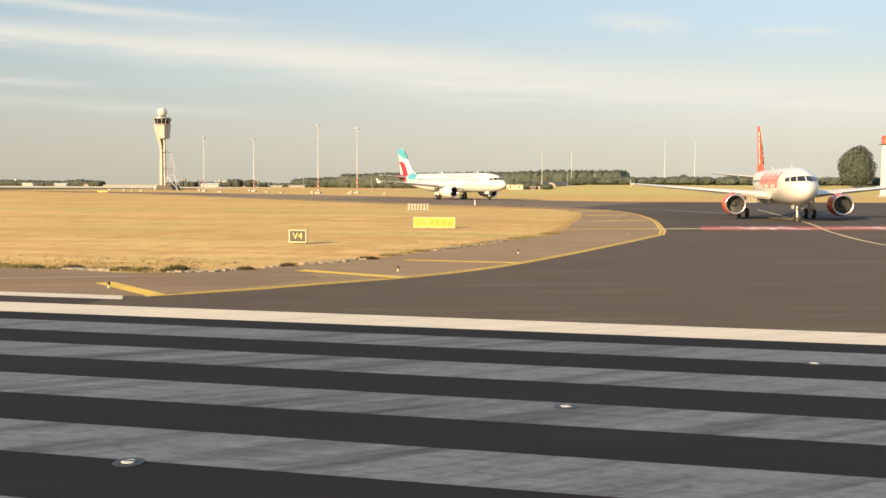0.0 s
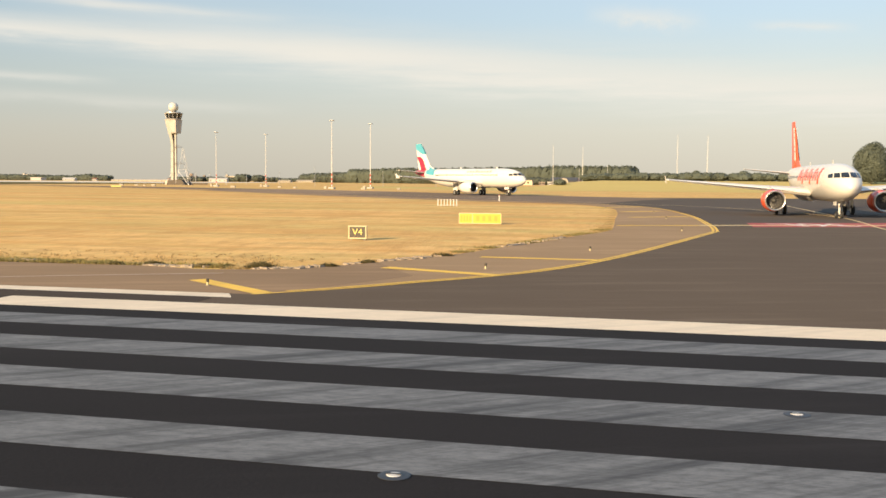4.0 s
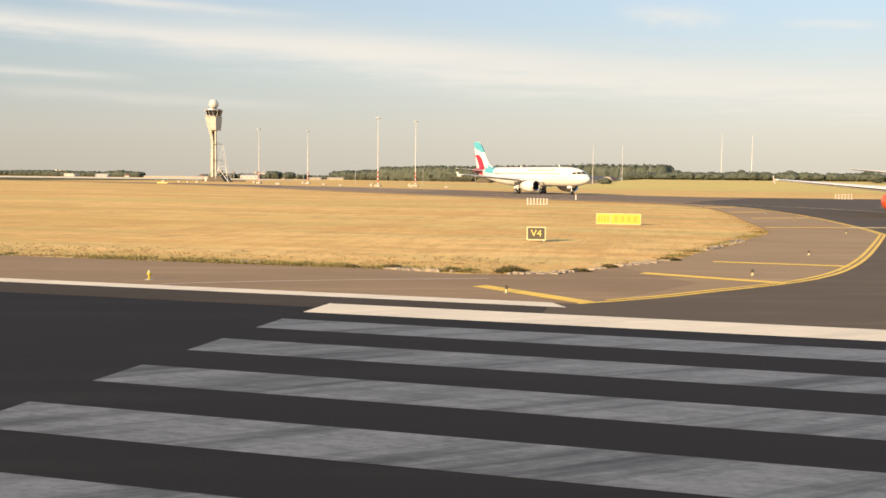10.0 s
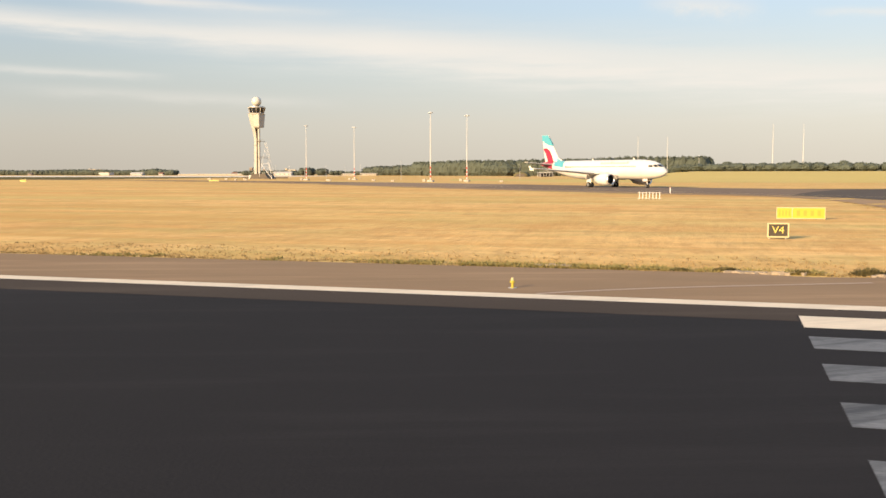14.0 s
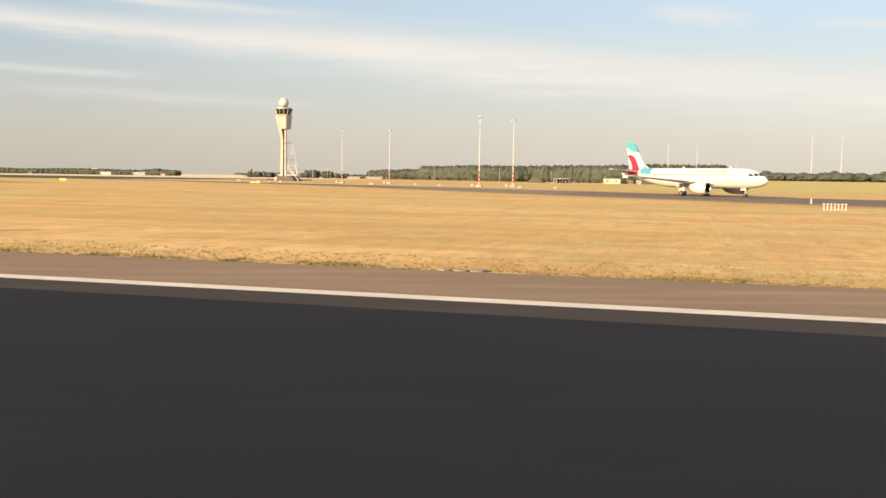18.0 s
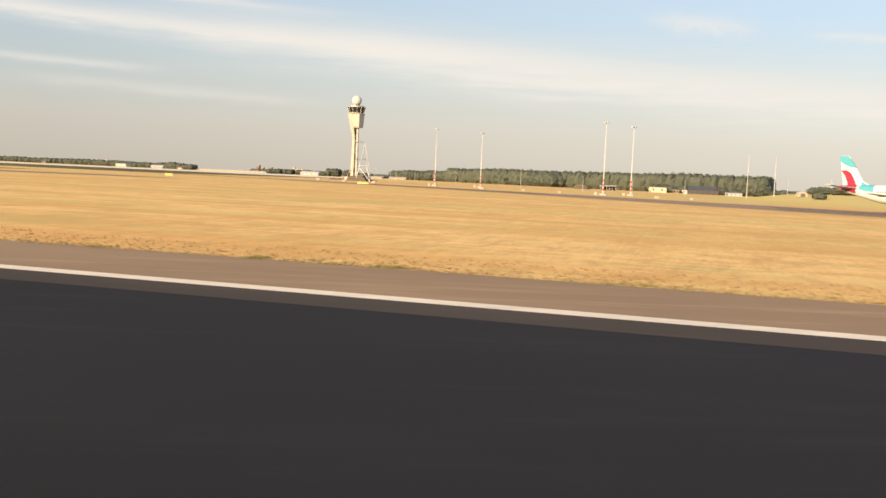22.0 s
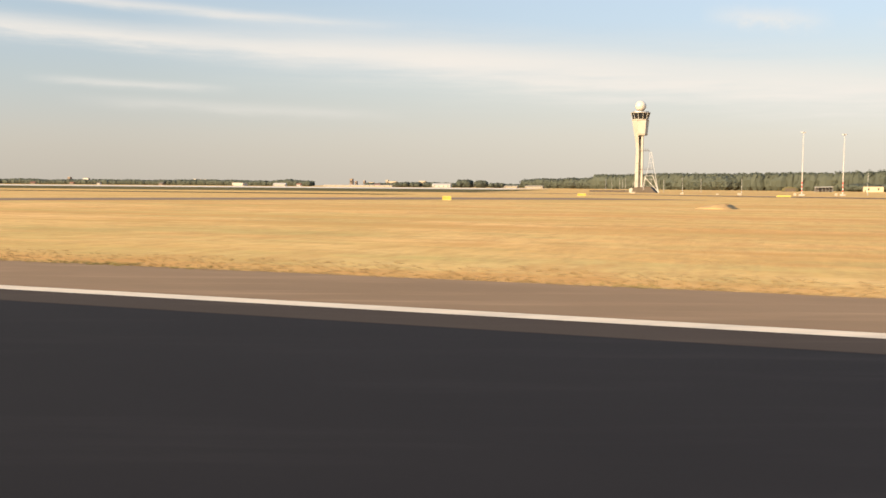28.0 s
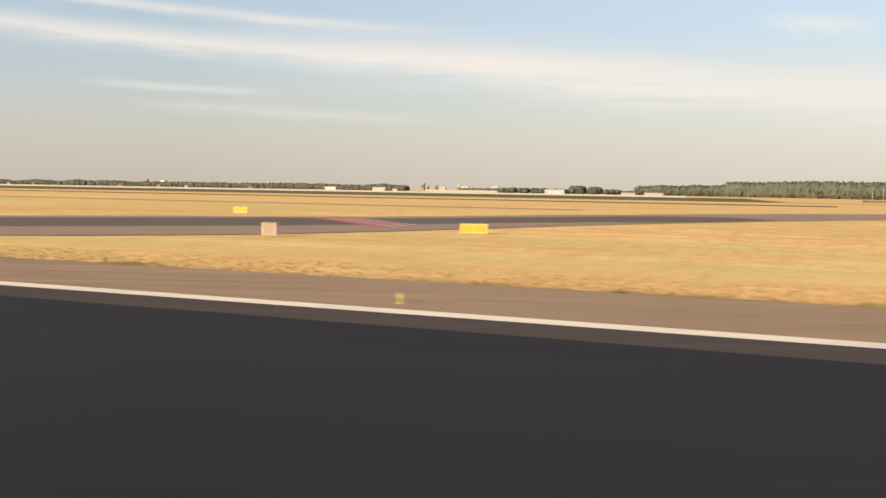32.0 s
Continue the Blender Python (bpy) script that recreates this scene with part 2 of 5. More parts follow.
GRASS = grass_material()
GREEN_GRASS = grass_material("greener_grass", 0.40)
RISE_GRASS = grass_material("pale_green_grass", 0.80)
PALE_STRIP = plain("pale_runway_concrete", (0.66, 0.585, 0.47), 0.9, 0, 0.12, 0.02, 0.3)
SOIL = plain("bare_soil", (0.33, 0.215, 0.12), 0.95, 0, 0.3, 0.05, 0.8, 0.04)
OLIVE_GRASS = plain("olive_grass", (0.130, 0.112, 0.050), 0.95, 0, 0.35, 0.01, 0.1, 0.02)
DITCH = plain("ditch_grass", (0.115, 0.10, 0.042), 0.95, 0, 0.35, 0.02, 0.4)
# the jet's shadow is put into this base colour, darker than bare asphalt
RUNWAY_SHADED = asphalt("shaded_runway_asphalt", (0.0164, 0.0152, 0.0162), (0.0200, 0.0184, 0.0192), 0.6)
# lighter copy of the runway colour, painting the sunlit band outside the shadow
RUNWAY_SUNLIT = asphalt("sunlit_runway_asphalt", (0.048, 0.037, 0.030), (0.062, 0.048, 0.039), 0.6)
NEW_TAXIWAY = asphalt("newer_taxiway_asphalt", (0.077, 0.062, 0.051), (0.098, 0.079, 0.066), 0.5)
TAXI_SHOULDER = asphalt("taxiway_shoulder_asphalt", (0.250, 0.168, 0.098), (0.312, 0.212, 0.127), 0.6)
TAXIWAY = asphalt("taxiway_asphalt", (0.092, 0.069, 0.051), (0.119, 0.091, 0.068), 0.5)
FADED_TAXIWAY = asphalt("faded_taxiway_asphalt", (0.150, 0.108, 0.078), (0.195, 0.142, 0.102), 0.6)
OLD_TAXIWAY = asphalt("old_taxiway_asphalt", (0.20, 0.142, 0.098), (0.26, 0.18, 0.120), 0.6)
SHOULDER = asphalt("shoulder_asphalt", (0.205, 0.137, 0.083), (0.268, 0.180, 0.110), 0.7)
# white paint greyed down: the jet's shadow sits in the colour, besides the wear
SHADED_WHITE = marking("shaded_white_marking", (0.185, 0.187, 0.192), (0.030, 0.029, 0.030), 0.7)
EDGE_PAINT = marking("edge_marking", (0.71, 0.59, 0.44), (0.2, 0.18, 0.16), 0.2)
BRIGHT_PAINT = marking("bright_marking", (0.80, 0.75, 0.66), (0.3, 0.2, 0.18), 0.15)
FADED_PAINT = marking("faded_marking", (0.40, 0.30, 0.22), (0.24, 0.18, 0.14), 0.6)
YELLOW_PAINT = marking("yellow_marking", (0.80, 0.50, 0.070), (0.2, 0.14, 0.08), 0.2, (0.5, 0.5, 1))
PALE_YELLOW = marking("pale_yellow_marking", (0.78, 0.60, 0.30), (0.3, 0.22, 0.13), 0.2, (0.5, 0.5, 1))
RED_PAINT = marking("red_marking", (0.42, 0.055, 0.05), (0.10, 0.06, 0.06), 0.3, (0.4, 0.4, 1))
PLANE_WHITE = plain("aircraft_white", (0.60, 0.565, 0.51), 0.25, 0, 0.06)
ORANGE = plain("orange_paint", (0.72, 0.085, 0.022), 0.3, 0, 0.08)
BURGUNDY = plain("burgundy_paint", (0.27, 0.022, 0.05), 0.3, 0, 0.08)
AQUA = plain("aqua_paint", (0.075, 0.30, 0.375), 0.3, 0, 0.08)
WING_GREY = plain("wing_grey", (0.54, 0.51, 0.46), 0.4, 0.0, 0.1)
METAL = plain("bare_metal", (0.62, 0.60, 0.57), 0.3, 0.9, 0.15)
DARK = plain("dark_part", (0.025, 0.025, 0.027), 0.5, 0, 0.2)
TYRE = plain("tyre_rubber", (0.02, 0.02, 0.02), 0.85, 0, 0.2)
TITLE_GREY = plain("title_grey", (0.30, 0.265, 0.24), 0.4, 0, 0.1)
FAN = plain("fan_metal", (0.10, 0.095, 0.09), 0.45, 0.7, 0.2)
SIGN_CREAM = plain("sign_cream", (0.46, 0.39, 0.21), 0.5, 0, 0.1)
GLASS_DARK = plain("dark_glass", (0.015, 0.018, 0.022), 0.08, 0, 0.1)
CONCRETE = plain("pale_concrete", (0.40, 0.375, 0.33), 0.8, 0, 0.22, 0.15, 3.0)
GREY_CONCRETE = plain("grey_concrete", (0.30, 0.235, 0.165), 0.85, 0, 0.3, 0.3, 4.0)
MAST_WHITE = plain("mast_white", (0.50, 0.48, 0.45), 0.5, 0, 0.12)
MAST_RED = plain("mast_red", (0.50, 0.055, 0.03), 0.5, 0, 0.15)
STEEL = plain("grey_steel", (0.42, 0.42, 0.42), 0.45, 0.6, 0.2)
RADOME = plain("radome_white", (0.50, 0.475, 0.41), 0.45, 0, 0.06)
SIGN_YELLOW = plain("sign_yellow", (0.43, 0.335, 0.03), 0.45, 0, 0.1)
OLIVE = plain("sign_olive", (0.335, 0.26, 0.03), 0.5, 0, 0.1)
SIGN_BLACK = plain("sign_black", (0.040, 0.030, 0.018), 0.5, 0, 0.1)
SIGN_LETTER = plain("sign_letter", (0.56, 0.44, 0.10), 0.45, 0, 0.1)
SIGN_BACK = plain("sign_back", (0.42, 0.35, 0.27), 0.6, 0, 0.15)
WALL_CREAM = plain("cream_wall", (0.34, 0.295, 0.23), 0.85, 0, 0.15)
WALL_TAN = plain("tan_wall", (0.52, 0.43, 0.29), 0.85, 0, 0.12)
WALL_WHITE = plain("white_wall", (0.42, 0.40, 0.37), 0.85, 0, 0.12)
WALL_BRICK = plain("brick_wall", (0.20, 0.155, 0.125), 0.9, 0, 0.2)
ROOF_DARK = plain("dark_roof", (0.09, 0.08, 0.075), 0.8, 0, 0.25)
ROOF_GREY = plain("grey_roof", (0.060, 0.058, 0.060), 0.6, 0, 0.2)
ROOF_RED = plain("red_roof", (0.17, 0.085, 0.06), 0.85, 0, 0.25)
BARK = plain("bark", (0.10, 0.08, 0.06), 0.95, 0, 0.3)
SAND = plain("sand", (0.42, 0.275, 0.12), 0.95, 0, 0.2)


def leaf_material(name, a, b):
    k = Mat(name, 0.8, 0, 0.2)
    geo = k.t.nodes.new("ShaderNodeNewGeometry")
    c = k.mix(geo.outputs["Random Per Island"], a, b)
    c = k.mix(k.times(k.noise(k.coord("World"), 0.05, 3), 0.5), c, tuple(v * 0.75 for v in a))
    k.colour(c)
    # thin leaves let part of the light through
    thin = k.t.nodes.new("ShaderNodeBsdfTranslucent")
    k.t.links.new(c, thin.inputs["Color"])
    both = k.t.nodes.new("ShaderNodeMixShader")
    both.inputs[0].default_value = 0.2
    k.t.links.new(k.b.outputs[0], both.inputs[1])
    k.t.links.new(thin.outputs[0], both.inputs[2])
    k.t.links.new(both.outputs[0], k.t.nodes["Material Output"].inputs["Surface"])
    return k.m


# haze of the distance is put into both greens, greyer and bluer
LEAF = leaf_material("hazed_foliage", (0.092, 0.106, 0.082), (0.108, 0.123, 0.096))
LEAF_FAR = leaf_material("hazed_distant_foliage", (0.060, 0.067, 0.056), (0.073, 0.081, 0.067))
# a little darker than LEAF: shade inside the crowns put into the colour
LEAF_SHADE = leaf_material("inner_shade_foliage", (0.084, 0.097, 0.075), (0.098, 0.112, 0.087))
STRAW = leaf_material("straw_blades", (0.25, 0.175, 0.080), (0.36, 0.255, 0.115))
WEED_DARK = leaf_material("dark_weed_leaves", (0.085, 0.075, 0.034), (0.15, 0.12, 0.055))
WEED = leaf_material("weed_leaves", (0.19, 0.17, 0.062), (0.33, 0.255, 0.10))


# ---- mesh helpers ----
def part(name, bm, material, parent=None, label="", smooth=False):
    """Links a bmesh as one mesh object, under a parent when one is given."""
    me = bpy.data.meshes.new(name)
    bm.to_mesh(me)
    bm.free()
    if smooth:
        me.polygons.foreach_set("use_smooth", [True] * len(me.polygons))
    for m in material if isinstance(material, (list, tuple)) else (material,):
        me.materials.append(m)
    ob = new(name, me)
    ob.parent = parent
    return tagged(ob, label) if label else ob


def thing(name, label, category, at=(0, 0, 0), turn=0.0, group="", kind="", size=1.0):
    """An empty at a thing's base, to hold its parts."""
    ob = new(name)
    ob.matrix_basis = pose(*at, 0, 0, turn) @ Matrix.Scale(size, 4)
    return tagged(ob, label, category, group, kind)


def again(ob, parent, m=None):
    """A part once more, on the same mesh."""
    o = ob.copy()
    scene.collection.objects.link(o)
    o.parent = parent
    if m is not None:
        o.matrix_basis = m
    return o


def box(bm, x0, x1, y0, y1, z0, z1, bevel=0.0):
    vs = [bm.verts.new((x, y, z)) for z in (z0, z1) for x, y in ((x0, y0), (x1, y0), (x1, y1), (x0, y1))]
    fs = [bm.faces.new([vs[i] for i in f]) for f in ((3, 2, 1, 0), (4, 5, 6, 7), (0, 1, 5, 4), (1, 2, 6, 5), (2, 3, 7, 6), (3, 0, 4, 7))]
    if bevel:
        es = list({e for f in fs for e in f.edges})
        bmesh.ops.bevel(bm, geom=es, offset=bevel, segments=1, affect="EDGES")
    return bm


def one_box(*a, bevel=0.0):
    return box(bmesh.new(), *a, bevel=bevel)


def rings(bm, stations, sides=16, caps=True):
    """A loft: rows of points, each row the same count, joined into a skin."""
    rows = [[bm.verts.new(p) for p in row] for row in stations]
    n = len(rows[0])
    for a, b in zip(rows, rows[1:]):
        for i in range(n):
            bm.faces.new((a[i], a[(i + 1) % n], b[(i + 1) % n], b[i]))
    if caps:
        bm.faces.new(rows[0][::-1])
        bm.faces.new(rows[-1])
    return bm


def tube(a, b, ra, rb=None, sides=10, bm=None):
    """A straight tapered tube from a to b."""
    bm = bm or bmesh.new()
    a, b = Vector(a), Vector(b)
    rb = ra if rb is None else rb
    d = (b - a).normalized()
    u = d.cross((0, 0, 1) if abs(d.z) < 0.9 else (1, 0, 0)).normalized()
    v = d.cross(u)
    st = [[c + r * (math.cos(t) * u + math.sin(t) * v) for t in (2 * math.pi * k / sides for k in range(sides))] for c, r in ((a, ra), (b, rb))]
    return rings(bm, st, sides)


def lathe(profile, sides=20, axis="z", bm=None, caps=True):
    """Turns (along, radius) rows about an axis."""
    bm = bm or bmesh.new()
    st = []
    for h, r in profile:
        ring = []
        for k in range(sides):
            t = 2 * math.pi * k / sides
            p = (r * math.cos(t), r * math.sin(t), h)
            ring.append(p if axis == "z" else (h, p[0], p[1]) if axis == "x" else (p[0], h, p[1]))
        st.append(ring)
    return rings(bm, st, sides, caps)


def sheet(name, outline, z, material, label="", kind="structure", parent=None, category=""):
    """A flat surface of the ground from its outline."""
    bm = bmesh.new()
    f = bm.faces.new([bm.verts.new((x, y, z)) for x, y in outline])
    if f.normal.z < 0:
        f.normal_flip()
    bmesh.ops.triangulate(bm, faces=bm.faces[:])
    ob = part(name, bm, material, parent)
    if parent is None:
        tagged(ob, label, category, "", kind)
    return ob


def ribbon(name, line, width, z, material, parent=None):
    """A painted line of even width along a row of points."""
    bm = bmesh.new()
    pts = [Vector((*p, z)) for p in line]
    prev = None
    for i, p in enumerate(pts):
        d = (pts[min(i + 1, len(pts) - 1)] - pts[max(i - 1, 0)]).normalized()
        n = Vector((-d.y, d.x, 0)) * width / 2
        cur = (bm.verts.new(p + n), bm.verts.new(p - n))
        if prev:
            f = bm.faces.new((prev[0], prev[1], cur[1], cur[0]))
        prev = cur
    bmesh.ops.recalc_face_normals(bm, faces=bm.faces[:])
    if bm.faces and bm.faces[:][0].normal.z < 0:
        for f in bm.faces:
            f.normal_flip()
    return part(name, bm, material, parent)


def curve_through(points, steps=6):
    """A smooth row of points through the given ones."""
    out = []
    n = len(points)
    for i in range(n - 1):
        p0, p1, p2, p3 = (Vector(points[max(0, min(n - 1, i + k))]) for k in (-1, 0, 1, 2))
        for s in range(steps):
            t = s / steps
            out.append(tuple(0.5 * (2 * p1 + (p2 - p0) * t + (2 * p0 - 5 * p1 + 4 * p2 - p3) * t * t + (3 * p1 - p0 - 3 * p2 + p3) * t ** 3)))
    out.append(tuple(points[-1]))
    return out


# ---- ground, runway, taxiways ----
def lie(x, y):
    """Height of the land: a long low grassy rise behind the taxiway, shaped to fit the camera's view."""
    def ease(u):
        u = min(1.0, max(0.0, u))
        return u * u * (3 - 2 * u)
    return 4.5 * ease((x + 88) / 48) * ease((y - 375) / 145) * (1 - ease((y - 740) / 170))


ground = sheet("ground", [(-4900, -4900), (4900, -4900), (4900, 4900), (-4900, 4900)], -0.045, GRASS, "dry yellow airfield grass, mown in long strips", category="grass")
runway = sheet("runway", [(-2600, -36), (260, -36), (260, 23.98), (-2600, 23.98)], 0.0, RUNWAY_SHADED, "asphalt runway coloured dark for the jet's shadow, with worn white markings", category="runway")
sheet("runway_shoulder", [(-2600, 23.98), (-26, 23.98), (-26, 31.4), (-60, 31.2), (-120, 31.8), (-2600, 31.2)], -0.004, SHOULDER, "brownish weathered asphalt strip beside the runway", category="pavement")
sheet("shoulder_corner", [(-26, 23.98), (-14.4, 23.98), (-14.4, 24.8), (-12.0, 30.6), (-15.0, 31.0), (-20.4, 30.8), (-23.0, 31.5), (-26, 31.4)], -0.004, SHOULDER, "brownish weathered asphalt beside the taxiway entry", category="pavement")
sheet("shoulder_corner", [(-12.0, 30.6), (-14.9, 35.7), (-16.4, 32.9), (-17.6, 31.8), (-18.6, 31.2), (-20.4, 30.8), (-15.0, 31.0)], -0.005, SHOULDER, "brownish weathered asphalt beside the taxiway entry", category="pavement")

# the entry taxiway: its yellow edge, the pavement beyond it and the grass line
EDGE_V = curve_through([(-15.1, 23.99), (-13.1, 26.1), (-11.35, 28.5), (-9.45, 31.1), (-8.0, 33.6), (-6.5, 37.5), (-4.8, 44.0), (-2.65, 54.0), (-0.3, 65.6), (-0.1, 66.8)], 4)
EDGE_UP = curve_through([(-0.1, 66.8), (0.0, 72.0), (-0.2, 79.0), (-1.1, 97.5), (-3.6, 119.0), (-7.0, 134.0), (-13.1, 146.0), (-21, 155), (-37, 169), (-58, 190), (-84, 217.5), (-115, 250), (-155, 292), (-205, 338), (-290, 400)], 5)
GRASS_V = curve_through([(-12.0, 30.6), (-14.9, 35.8), (-13.2, 39.5), (-11.7, 45.9), (-10.4, 50.5), (-9.2, 57.2), (-7.55, 64.6), (-7.5, 72.0), (-8.2, 86.0), (-9.1, 106.0), (-11.3, 126.0), (-19.0, 146.0), (-39, 161), (-62, 183), (-89, 210), (-120, 245), (-159, 288), (-209, 334), (-294, 396)], 4)
far_side = [(-86, 290), (-55, 256), (-30, 230), (-10, 217), (13, 222), (40, 232), (60, 234), (200, 236), (260, 236), (260, 120), (60, 118), (36, 108), (26, 92), (24.5, 68), (28, 52), (36, 32), (42, 23.98)]
taxiway = sheet("taxiway", EDGE_V + [p for p in EDGE_UP[1:] if p[0] > -85] + far_side, -0.002, TAXIWAY, "dark asphalt taxiway curving away from the runway", category="taxiway")
sheet("taxiway_shoulder", [(x, y) for x, y in EDGE_UP[::-1]] + [(x, y) for x, y in EDGE_V[::-1]] + [(-14.4, 24.8)] + GRASS_V, -0.006, TAXI_SHOULDER, "brown paved taxiway shoulder behind a yellow edge line", category="pavement")
sheet("old_taxiway", [(-84.5, 216.6), (-99.5, 233), (-115, 250), (-155, 292), (-155, 350), (-86, 290)], -0.003, OLD_TAXIWAY, "weathered brownish stretch of the taxiway", category="taxiway")
sheet("faded_taxiway", [p for p in EDGE_UP if p[1] > 146 and p[0] > -84] + [(-84.5, 216.6), (-86, 290), (-55, 256), (-30, 230), (-10, 217), (-2, 206), (-8, 186), (-12, 166)], 0.0015, FADED_TAXIWAY, "faded brownish stretch of the taxiway", category="taxiway")
sheet("faded_taxiway", [(-155, 300), (-205, 346), (-290, 408), (-420, 474), (-440, 500), (-320, 446), (-225, 394), (-155, 345)], -0.003, FADED_TAXIWAY, "faded dusty taxiway running on towards the tower", category="taxiway")
sheet("exit_shoulder", curve_through([(-452, 23.98), (-436, 38), (-419.7, 52.3), (-411, 68), (-398.7, 103), (-384, 133), (-372, 154), (-340, 196), (-300, 235), (-258, 264)], 3)
      + curve_through([(-300, 281), (-340, 250), (-370, 208), (-387, 186), (-402, 160), (-416, 134), (-430, 103), (-446, 86), (-463, 66), (-496, 23.98)], 3), -0.0035, OLD_TAXIWAY, "brown weathered pavement round the exit taxiway", category="pavement")
sheet("exit_taxiway", curve_through([(-462, 23.98), (-445, 45), (-429, 64), (-419, 78), (-407, 100), (-393, 118), (-385.5, 136.5)], 3)
      + curve_through([(-393, 145), (-404, 139.5), (-412, 124.5), (-418.5, 112.7), (-425, 98.7), (-435.5, 90), (-443, 80), (-460, 60), (-490, 23.98)], 3), -0.0015, TAXIWAY, "dark diagonal asphalt exit taxiway across dry grass", category="taxiway")
sheet("perimeter_road", [(-2600, 640), (600, 560), (600, 566), (-2600, 648)], -0.012, SOIL, "narrow brown service road", category="road")
sheet("far_runway", [(-4500, 960), (-520, 930), (-600, 1500), (-4500, 1600)], -0.012, PALE_STRIP, "pale distant concrete runway strip", category="runway")
for outline, mat, what in (([(-1600, 98), (-452, 118), (-440, 162), (-1600, 165)], GREEN_GRASS, "greener band of airfield grass beyond the exit taxiway"),
                           ([(-1800, 169), (-423, 172), (-423, 182), (-1800, 178)], SOIL, "narrow brown bare track through the grass"),
                           ([(-3000, 306), (-380, 318), (-380, 352), (-3000, 346)], OLIVE_GRASS, "thin olive strip across dry grass"),
                           ([(-4000, 440), (-400, 470), (-460, 900), (-4200, 930)], OLIVE_GRASS, "broad dark olive stretch of grass"),
                           ([(-150, 430), (-30, 385), (60, 372), (420, 372), (420, 400), (-200, 610)], RISE_GRASS, "pale green stretch of grass before the rise")):
    sheet("grass_strip", outline, -0.028, mat, what, category="grass")
bm = bmesh.new()
xs = list(range(-100, 60, 10)) + list(range(60, 1260, 60))
ys = list(range(370, 540, 10)) + list(range(540, 720, 40)) + list(range(720, 930, 20))
grid = [[bm.verts.new((x, y, lie(x, y) - 0.024)) for x in xs] for y in ys]
for a, b in zip(grid, grid[1:]):
    for k in range(len(xs) - 1):
        bm.faces.new((a[k], a[k + 1], b[k + 1], b[k]))
tagged(part("grass_rise", bm, RISE_GRASS, smooth=True), "long low rise of pale green grass behind the taxiway, shaped to fit the view", "grass", "", "structure")
sheet("entry_pavement", [(-15.8, 23.98), (-15.75, 21.79), (60, 21.79), (60, 23.98)], 0.003, TAXIWAY, "dark asphalt where the taxiway meets the runway", category="taxiway")
# strips that paint the sunlit margin onto the darkened runway
sheet("runway_edge", [(-2600, 20.9), (-21.46, 20.9), (-21.46, 23.06), (-2600, 23.06)], 0.004, RUNWAY_SUNLIT, "runway margin painted paler brown for its sunlit band", category="runway")
sheet("runway_edge", [(-21.46, 21.79), (-15.78, 21.79), (-15.78, 23.06), (-21.46, 23.06)], 0.004, RUNWAY_SUNLIT, "runway margin painted paler brown for its sunlit band", category="runway")
sheet("newer_taxiway", [p for p in EDGE_UP if 77 < p[1] < 146] + [(-12, 166), (-8, 186), (-2, 206), (13, 218), (40, 226), (60, 228), (255, 230), (255, 124), (60, 121), (38, 112), (28, 96), (25.6, 86.2)], 0.0025, NEW_TAXIWAY, "darker resurfaced asphalt behind the holding line", category="taxiway")
# red holding panels painted across the exit
exit_red = tagged(new("exit_marking"), "faded red painted panels across the exit taxiway", "road marking", "", "structure")
for k in range(3):
    u = k / 3
    p, q = Vector((-431.7 + 3.4 * u, 92.5 + 4.2 * u)), Vector((-414.8 - 1.0 * u, 75.3 + 8.2 * u))
    ribbon("panel", [tuple(p), tuple(q)], 1.1, 0.006, RED_PAINT, exit_red)
    ribbon("border", [(p.x + 0.7, p.y + 0.9), (q.x + 0.7, q.y + 0.9)], 0.25, 0.007, EDGE_PAINT, exit_red)

# threshold stripes
for k in range(18):
    y1 = 21.75 - 2.935 * k
    w = 1.75 if k == 0 else 1.42
    if k in (7, 8):
        continue
    # stripes after the first carry the shadow in their colour
    sheet("threshold_stripe", [(-21.42, y1 - w), (9.0, y1 - w), (9.0, y1), (-21.42, y1)], 0.006, SHADED_WHITE if k else EDGE_PAINT, parent=runway)
sheet("edge_line", [(-2600, 23.08), (-15.3, 23.08), (-15.8, 23.95), (-2600, 23.95)], 0.007, EDGE_PAINT, parent=runway)

# yellow lines of the taxiway
ribbon("edge_line", EDGE_V, 0.16, 0.006, YELLOW_PAINT, taxiway)
ribbon("edge_line", [(x - 0.25, y + 0.15) for x, y in EDGE_V[2:]], 0.16, 0.006, YELLOW_PAINT, taxiway)
ribbon("edge_line", [p for p in EDGE_UP if p[0] > -115.5], 0.18, 0.006, YELLOW_PAINT, taxiway)
ribbon("edge_line", [(x - 0.28, y) for x, y in EDGE_UP if x > -115.5], 0.18, 0.006, YELLOW_PAINT, taxiway)
for a, b, w in (((-18.6, 27.3), (-14.9, 24.35), 0.62), ((-13.95, 33.5), (-9.2, 31.7), 0.66), ((-11.4, 39.7), (-6.1, 39.5), 0.6),
                ((-7.1, 91.8), (-1.6, 96.3), 1.0), ((-8.7, 109.3), (-4.4, 113.8), 1.3), ((-13.1, 126.6), (-7.2, 134.0), 1.6)):
    ribbon("hatch_line", [a, b], w, 0.005, YELLOW_PAINT, taxiway)
ribbon("hold_line", [(-7.3, 73.3), (-1.0, 76.0)], 0.85, 0.008, YELLOW_PAINT, taxiway)
ribbon("hold_line", [(-1.0, 76.0), (4.1, 78.2), (26, 86.5)], 0.85, 0.008, PALE_YELLOW, taxiway)
